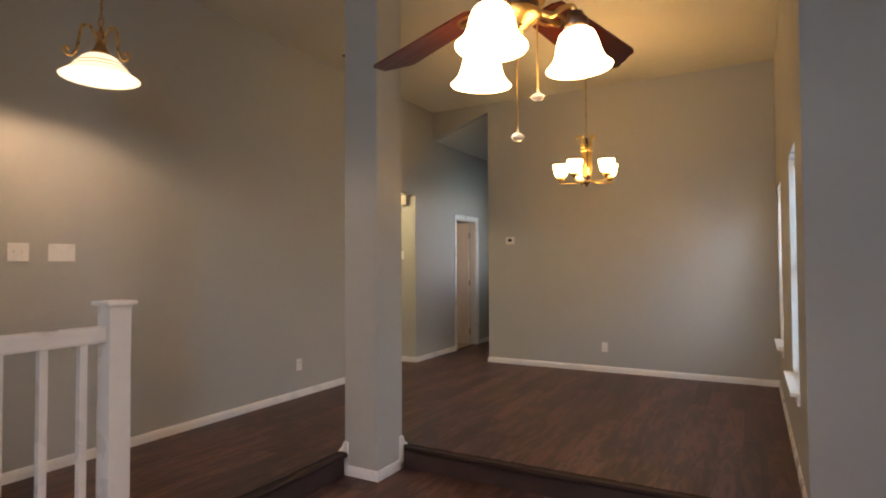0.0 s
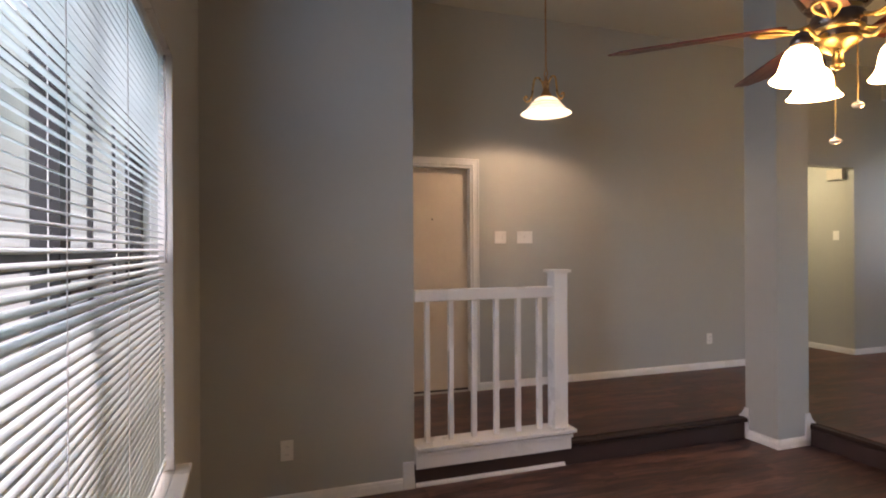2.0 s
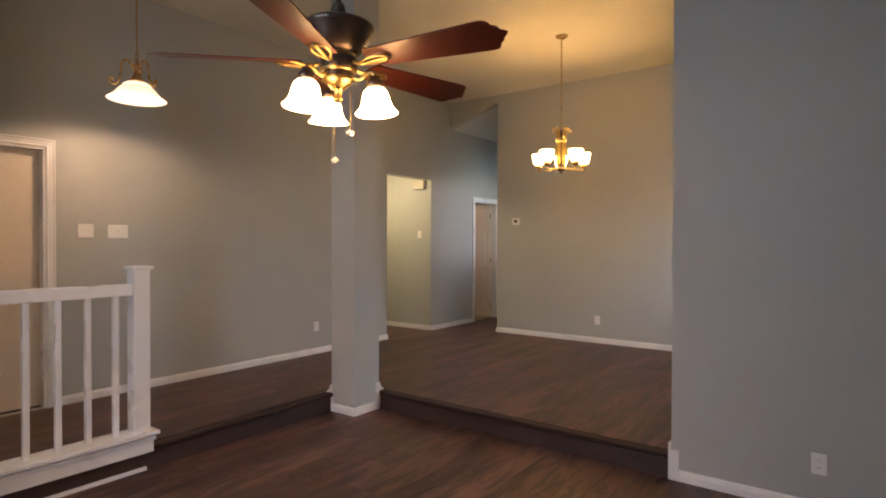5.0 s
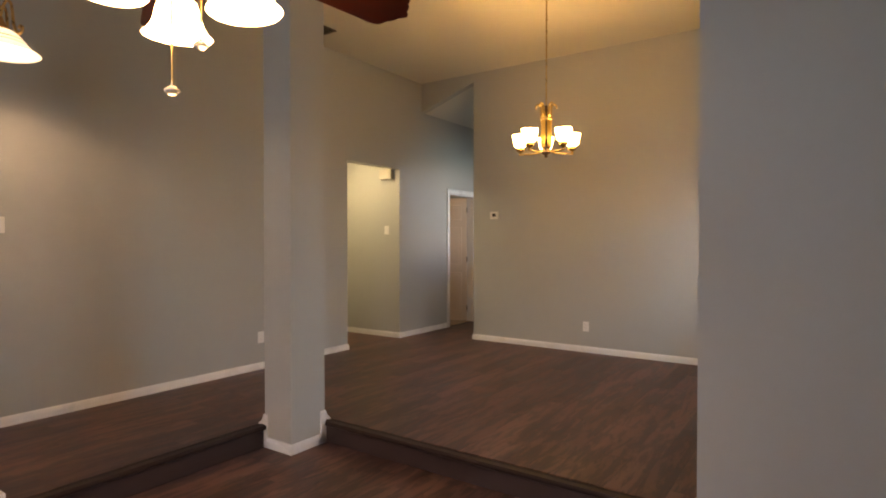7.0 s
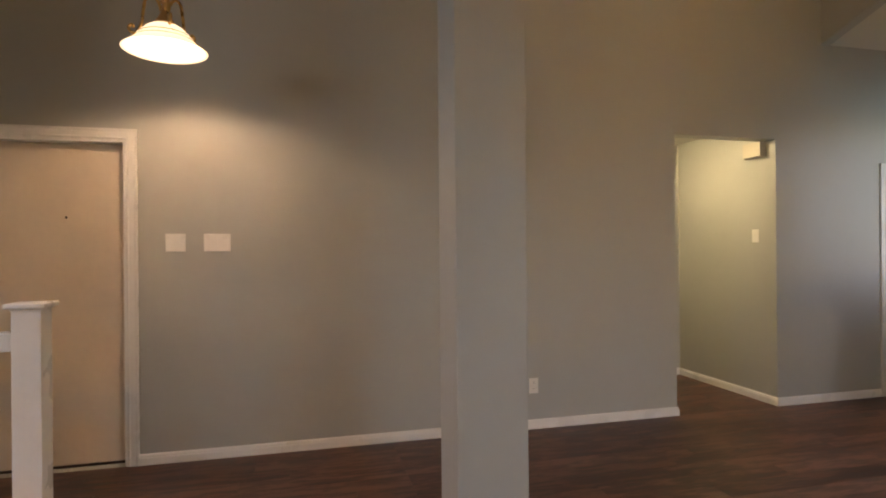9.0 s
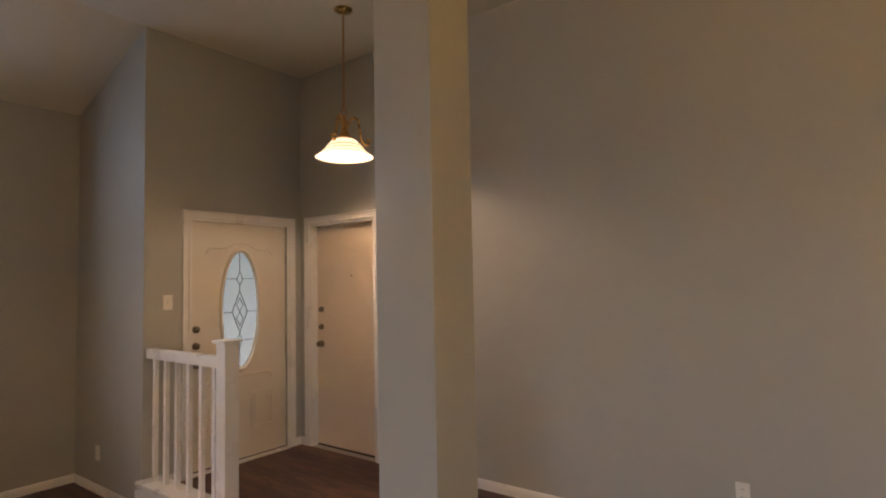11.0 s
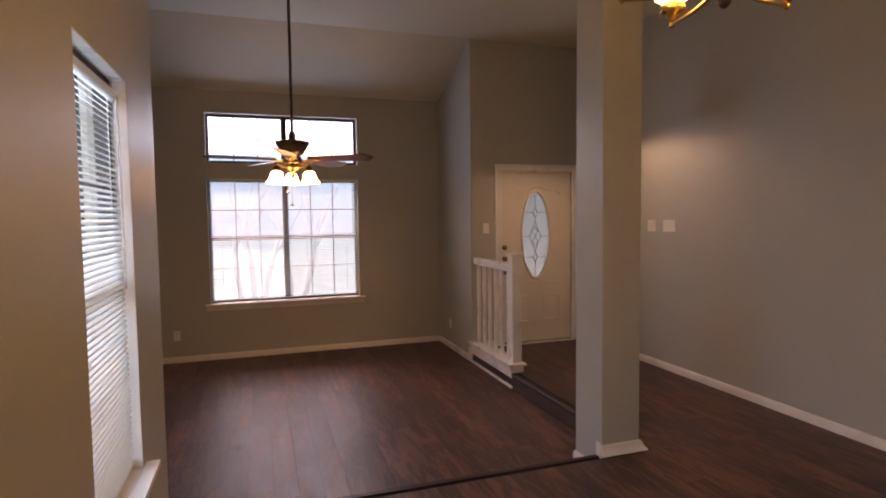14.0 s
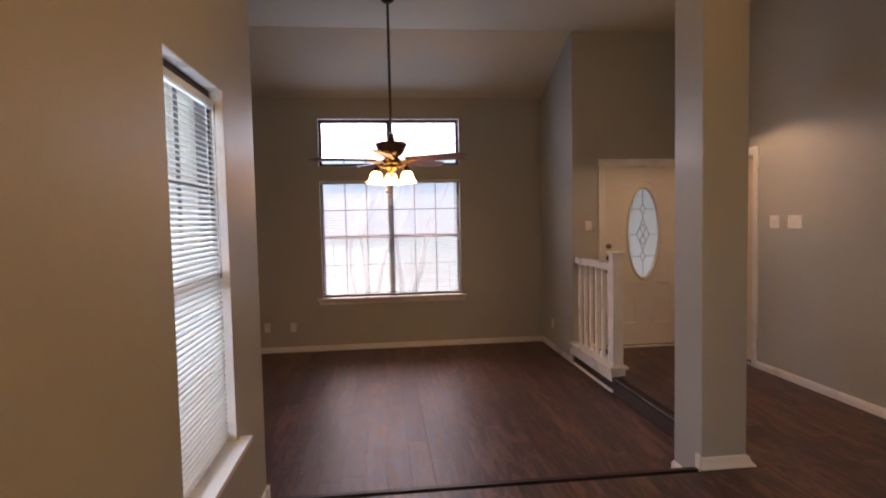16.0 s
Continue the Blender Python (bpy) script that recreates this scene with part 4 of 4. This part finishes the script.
# ---------------------------------------------------------------- chandelier
cha = thing("chandelier", "brass dining chandelier with five lit frosted glass cups", "chandelier", (0.880, 2.214, -0.008))
part("canopy", lathe(bmesh.new(), [(0, ZC + 0.008 - 0.002), (0.065, ZC + 0.008 - 0.002), (0.062, ZC + 0.008 - 0.015), (0.03, ZC + 0.008 - 0.035), (0, ZC + 0.008 - 0.038)], 24), M_BRASS, cha, "", True)


def chain(bm, z0, z1, x=0.0, y=0.0):
    k = max(2, int((z1 - z0) / 0.026))
    for i in range(k):
        zc = z0 + (i + 0.5) * (z1 - z0) / k
        a = i % 2
        pts = []
        for q in range(10):
            t_ = 2 * math.pi * q / 10
            u, w = 0.008 * math.cos(t_), 0.017 * math.sin(t_)
            pts.append((x + (u if a else 0), y + (0 if a else u), zc + w))
        tube(bm, pts, 0.0022, 5, True)
    tube(bm, [(x + 0.003, y + 0.003, z0), (x + 0.004, y - 0.003, (z0 + z1) / 2), (x - 0.003, y + 0.003, z1)], 0.003, 5)
    return bm


part("chain", chain(bmesh.new(), 2.70, ZC - 0.022), M_BRASS, cha)
part("column", lathe(bmesh.new(), [(0, 2.71), (0.016, 2.70), (0.018, 2.66), (0.026, 2.652), (0.012, 2.64), (0.011, 2.36), (0.020, 2.345), (0.040, 2.335), (0.044, 2.32), (0.030, 2.30), (0.040, 2.285), (0.044, 2.272), (0.03, 2.26), (0.012, 2.254), (0.018, 2.244), (0.008, 2.232), (0, 2.229)], 24), M_OILED, cha, "", True)
part("upper_ring", lathe(bmesh.new(), [(0.046, 2.598), (0.054, 2.596), (0.056, 2.586), (0.056, 2.574), (0.052, 2.566), (0.045, 2.566), (0.045, 2.598)], 28), M_GOLD, cha, "brass ring round the staves", True)
for k in range(5):
    a = radians(115 + 72 * k)
    c, s_ = math.cos(a), math.sin(a)
    P = lambda r, z: (r * c, r * s_, z)
    stave = extrude_outline(bmesh.new(), [(-0.019, 2.325), (0.019, 2.325), (0.022, 2.40), (0.021, 2.52), (0.023, 2.60), (0.020, 2.64), (-0.020, 2.64), (-0.023, 2.60), (-0.021, 2.52), (-0.022, 2.40)], 0.004, Matrix.Rotation(a - math.pi / 2, 4, "Z") @ Matrix.Translation((0, 0.046, 0)) @ pose(0, 0, 0, 90))
    part("stave", stave, M_GOLD, cha, "flat brass stave")
    part("arm", tube(bmesh.new(), spline([P(0.03, 2.300), P(0.07, 2.280), P(0.13, 2.271), P(0.20, 2.272), P(0.252, 2.274)], 16), 0.0065, 8), M_GOLD, cha, "", True)
    part("arm_tip", lathe(bmesh.new(), [(0, -0.011), (0.008, -0.008), (0.011, 0), (0.008, 0.008), (0, 0.011)], 12, Matrix.Translation(P(0.252, 2.273))), M_GOLD, cha, "", True)
    part("crown_leaf", tube(bmesh.new(), spline([P(0.047, 2.60), P(0.045, 2.66), P(0.052, 2.705), P(0.080, 2.716), P(0.100, 2.700), P(0.098, 2.682), P(0.086, 2.686)], 18), [0.012] * 6 + [0.010] * 5 + [0.007] * 5 + [0.004] * 3, 6), M_GOLD, cha, "curled brass leaf", True)
    part("cup_holder", lathe(bmesh.new(), [(0, 2.278), (0.012, 2.280), (0.014, 2.292), (0.034, 2.300), (0.040, 2.312), (0.036, 2.324), (0.026, 2.334), (0, 2.336)], 18, Matrix.Translation((0.247 * c, 0.247 * s_, 0.004))), M_BRASS, cha, "", True)
    part("shade", lathe(bmesh.new(), [(0, 2.338), (0.040, 2.338), (0.054, 2.348), (0.062, 2.368), (0.0645, 2.398), (0.0635, 2.406), (0.070, 2.411), (0.0735, 2.440), (0.0745, 2.448), (0.071, 2.448), (0.067, 2.415), (0.060, 2.404), (0.058, 2.37), (0.04, 2.344), (0, 2.344)], 28, Matrix.Translation((0.247 * c, 0.247 * s_, 0.006))), M_CHAND_GLASS, cha, "lit frosted glass cup", True)

# ---------------------------------------------------------------- entry pendant
pe = thing("pendant_lamp", "entry pendant with copper scrolls and a lit white glass bell", "pendant lamp", (-1.075, -1.266, 0.0))
part("canopy", lathe(bmesh.new(), [(0, ZC - 0.002), (0.07, ZC - 0.002), (0.066, ZC - 0.014), (0.03, ZC - 0.026), (0, ZC - 0.03)], 24), M_BRASS, pe, "", True)
part("chain", chain(bmesh.new(), 2.945, ZC - 0.025), M_COPPER, pe)
part("ring", tube(bmesh.new(), [(0.027 * math.cos(2 * math.pi * q / 16), 0, 2.922 + 0.027 * math.sin(2 * math.pi * q / 16)) for q in range(16)], 0.005, 6, True), M_COPPER, pe, "", True)
part("stem", lathe(bmesh.new(), [(0, 2.90), (0.012, 2.895), (0.012, 2.87), (0.024, 2.86), (0.024, 2.845), (0.013, 2.835), (0.02, 2.80), (0.034, 2.765), (0.05, 2.74), (0.05, 2.722), (0, 2.722)], 20), M_COPPER, pe, "", True)
for k in range(3):
    a = radians(20 + 120 * k)
    c, s_ = math.cos(a), math.sin(a)
    P = lambda r, z: (r * c, r * s_, z)
    part("scroll", tube(bmesh.new(), spline([P(0.018, 2.80), P(0.034, 2.85), P(0.066, 2.886), P(0.098, 2.868), P(0.112, 2.80), P(0.121, 2.735), P(0.148, 2.688), P(0.178, 2.690), P(0.187, 2.716), P(0.170, 2.728), P(0.160, 2.712)], 34), 0.0085, 8), M_SCROLL, pe, "copper scroll", True)
PS = [(0.045, 2.725), (0.075, 2.718), (0.098, 2.7016), (0.106, 2.6837), (0.12, 2.6805), (0.126, 2.6665), (0.139, 2.6571), (0.145, 2.6431), (0.17, 2.6197), (0.196, 2.601), (0.211, 2.5901), (0.207, 2.5869), (0.19, 2.5963), (0.165, 2.6135), (0.135, 2.6447), (0.098, 2.6759), (0.088, 2.6938), (0.045, 2.7149)]
part("shade", lathe(bmesh.new(), PS, 40), M_PEND_GLASS, pe, "lit ribbed white glass bell", True)
# dark rings added to draw the darker lines at the glass steps
for rr_, zz in ((0.1075, 2.6825), (0.1265, 2.6677), (0.1455, 2.6427)):
    part("rib", tube(bmesh.new(), [(rr_ * math.cos(2 * math.pi * q / 32), rr_ * math.sin(2 * math.pi * q / 32), zz) for q in range(32)], 0.0028, 6, True), M_BRASS, pe, "thin dark ring along a step in the glass", True)
bulb("pendant_bulb", (-1.075, -1.266, 2.668), 2.3, 0.033, (1.0, 0.82, 0.58))
# ceiling lamp of the side hall, out of sight above the opening
hl = thing("hall_lamp", "round frosted ceiling lamp in the side hall", "ceiling lamp", (-2.32, 2.60, 2.62))
part("base", lathe(bmesh.new(), [(0, 0), (0.12, 0), (0.12, -0.02), (0, -0.02)], 24), M_BRASS, hl)
part("shade", lathe(bmesh.new(), [(0.11, -0.02), (0.115, -0.04), (0.08, -0.075), (0, -0.09)], 24), M_HALL_GLASS, hl, "", True)
# added fill lamp for the back hall, at an opening out of sight
light_panel("hall_window_light", look((-0.86, 5.0, 2.0), (-1.8, 5.0, 1.95)), 1.2, 1.4, 0.08, (1.0, 0.88, 0.76))
light_panel("transom_daylight", look((WM, GY - 0.10, 2.668), (WM, 0.0, 2.0)), 1.75, 0.56, 4.8, (0.36, 0.66, 1.0))
for a, b in DW:
    light_panel("dining_daylight", look((GX + 0.22, (a + b) / 2, 1.6), (0.0, (a + b) / 2, 1.35)), 0.9, 1.6, 5.5, (0.46, 0.76, 1.0))

bl_ = thing("bedroom_lamp", "round frosted ceiling lamp in the bedroom", "ceiling lamp", (-2.7, 4.2, 2.62))
part("base", lathe(bmesh.new(), [(0, 0), (0.12, 0), (0.12, -0.02), (0, -0.02)], 24), M_BRASS, bl_)
part("shade", lathe(bmesh.new(), [(0.11, -0.02), (0.115, -0.04), (0.08, -0.075), (0, -0.09)], 24), M_BED_GLASS, bl_, "", True)

# ---------------------------------------------------------------- outside
tagged(part("ground", boxed(-80, 80, -160, 80, -0.6, -0.45), M_GRASS), "winter lawn around the house", "ground", kind="structure")
# added band, coloured as distance haze, dims the sky behind the window
tagged(part("backdrop", boxed(-75, 75, -72, -70, -0.45, 9.5), M_HAZE), "pale haze band added behind the lawn to dim the window view", "backdrop", kind="structure")


def branch(bm, p, d, r, length, depth):
    pts, rs = [p.copy()], [r]
    for i in range(5):
        d = (d + Vector((random.uniform(-0.16, 0.16), random.uniform(-0.16, 0.16), random.uniform(-0.03, 0.10)))).normalized()
        p = p + d * length / 5
        pts.append(p.copy())
        rs.append(r * (1 - 0.11 * (i + 1)))
    tube(bm, pts, rs, 7 if depth < 2 else 5)
    if depth < 3:
        for k in range(2 if depth else 3):
            side = Vector((random.uniform(-1, 1), random.uniform(-1, 1), random.uniform(0.1, 0.8))).normalized()
            branch(bm, pts[-1 - (k == 2)], (d + side * 0.65).normalized(), rs[-1] * 0.75, length * 0.72, depth + 1)


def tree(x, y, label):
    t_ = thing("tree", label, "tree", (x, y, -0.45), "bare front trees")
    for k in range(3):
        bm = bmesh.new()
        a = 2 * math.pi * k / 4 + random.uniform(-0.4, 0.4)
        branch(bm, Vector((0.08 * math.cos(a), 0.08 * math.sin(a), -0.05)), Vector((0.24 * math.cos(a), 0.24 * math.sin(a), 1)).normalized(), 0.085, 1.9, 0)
        part("trunk", bm, M_PALE_BARK, t_)


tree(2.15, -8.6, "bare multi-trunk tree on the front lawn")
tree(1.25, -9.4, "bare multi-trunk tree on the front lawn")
# porch added outside the front door; its roof and wall shade the oval glass
tagged(part("porch_roof", boxed(XL - 0.6, X1 - T - 0.001, -6.2, YE - T - 0.001, 2.72, 2.9), M_TRIM), "white porch roof added to keep sky light off the front door", "porch roof", kind="structure")
wall("wall_porch", "x", XL - 0.3, -T, -6.2, YE - T - 0.001, -0.45, 2.72, material=M_MORTAR, label="pale brick porch wall")
tagged(part("porch_floor", boxed(XL - 0.4, X1 - T - 0.001, -6.2, YE - T - 0.001, -0.45, ZU - 0.05), M_MORTAR), "concrete porch floor", "porch floor", kind="structure")
# garage wing outside the front window
gar = thing("garage_wing", "pale brick garage wall outside the front window", "garage", (-1.75, -8.8, -0.45))
part("wall", boxed(-0.2, 0.0, -3.0, 2.5, 0, 3.2), M_BRIGHT_MORTAR, gar)
part("eave", boxed(-0.3, 0.35, -3.1, 2.6, 3.2, 3.35, 0.01), M_TRIM, gar)

# ---------------------------------------------------------------- small pieces: planks and bricks
PW, PL = 0.152, 1.22


def planks(parent, x0, x1, y0, y1, top, seed=1):
    rng = random.Random(seed)
    memo = {}
    nx = int(math.ceil((x1 - x0) / PW))
    for i in range(nx):
        a, b = x0 + i * PW, min(x1, x0 + (i + 1) * PW)
        if b - a < 0.01:
            continue
        y = y0 - rng.uniform(0.0, PL)
        while y < y1:
            c, d = max(y, y0), min(y + PL, y1)
            y += PL
            if d - c < 0.01:
                continue
            w, l = round(b - a - 0.0003, 4), round(d - c - 0.0003, 4)
            if (w, l) not in memo:
                me = bpy.data.meshes.new("plank")
                e = 0.0005
                v = [(0, 0, -0.0055), (w, 0, -0.0055), (w, l, -0.0055), (0, l, -0.0055), (0, 0, -e), (w, 0, -e), (w, l, -e), (0, l, -e), (e, e, 0), (w - e, e, 0), (w - e, l - e, 0), (e, l - e, 0)]
                f = [(8, 9, 10, 11)] + [(4 + q, 4 + (q + 1) % 4, 8 + (q + 1) % 4, 8 + q) for q in range(4)] + [(q, (q + 1) % 4, 4 + (q + 1) % 4, 4 + q) for q in range(4)]
                me.from_pydata(v, [], f)
                me.materials.append(M_FLOOR)
                memo[w, l] = me
            ob = new("plank", memo[w, l])
            ob.parent = parent
            ob.location = (a + 0.00015, c + 0.00015, top)


planks(FLOOR_LOW, X1 + 0.001, XE, YW, RY - 0.001, ZL, seed=2)
planks(FLOOR_UP, XL, RX - 0.051, YE, CY0, ZU, seed=3)
planks(FLOOR_UP, XL, CX0 - 0.001, CY0, RY + 0.05, ZU, seed=4)
planks(FLOOR_UP, XL, XR, RY + 0.05, YB, ZU, seed=5)
planks(FLOOR_UP, XL, -0.905, YB, 6.0, ZU, seed=6)
planks(FLOOR_UP, -3.05, XL, OP0 - 0.15, OP1 + 0.012, ZU, seed=7)
GW = gar.children[0]
me = bpy.data.meshes.new("brick")
tmp = boxed(0, 0.02, 0, 0.215, 0, 0.065, 0.004)
tmp.to_mesh(me)
tmp.free()
me.materials.append(M_BRICK)
for r in range(22):
    for c in range(12):
        ob = new("brick", me)
        ob.parent = GW
        ob.location = (-0.008, 2.5 - 0.225 * (c + 1) - (0.11 if r % 2 else 0), 1.2 + 0.075 * r)
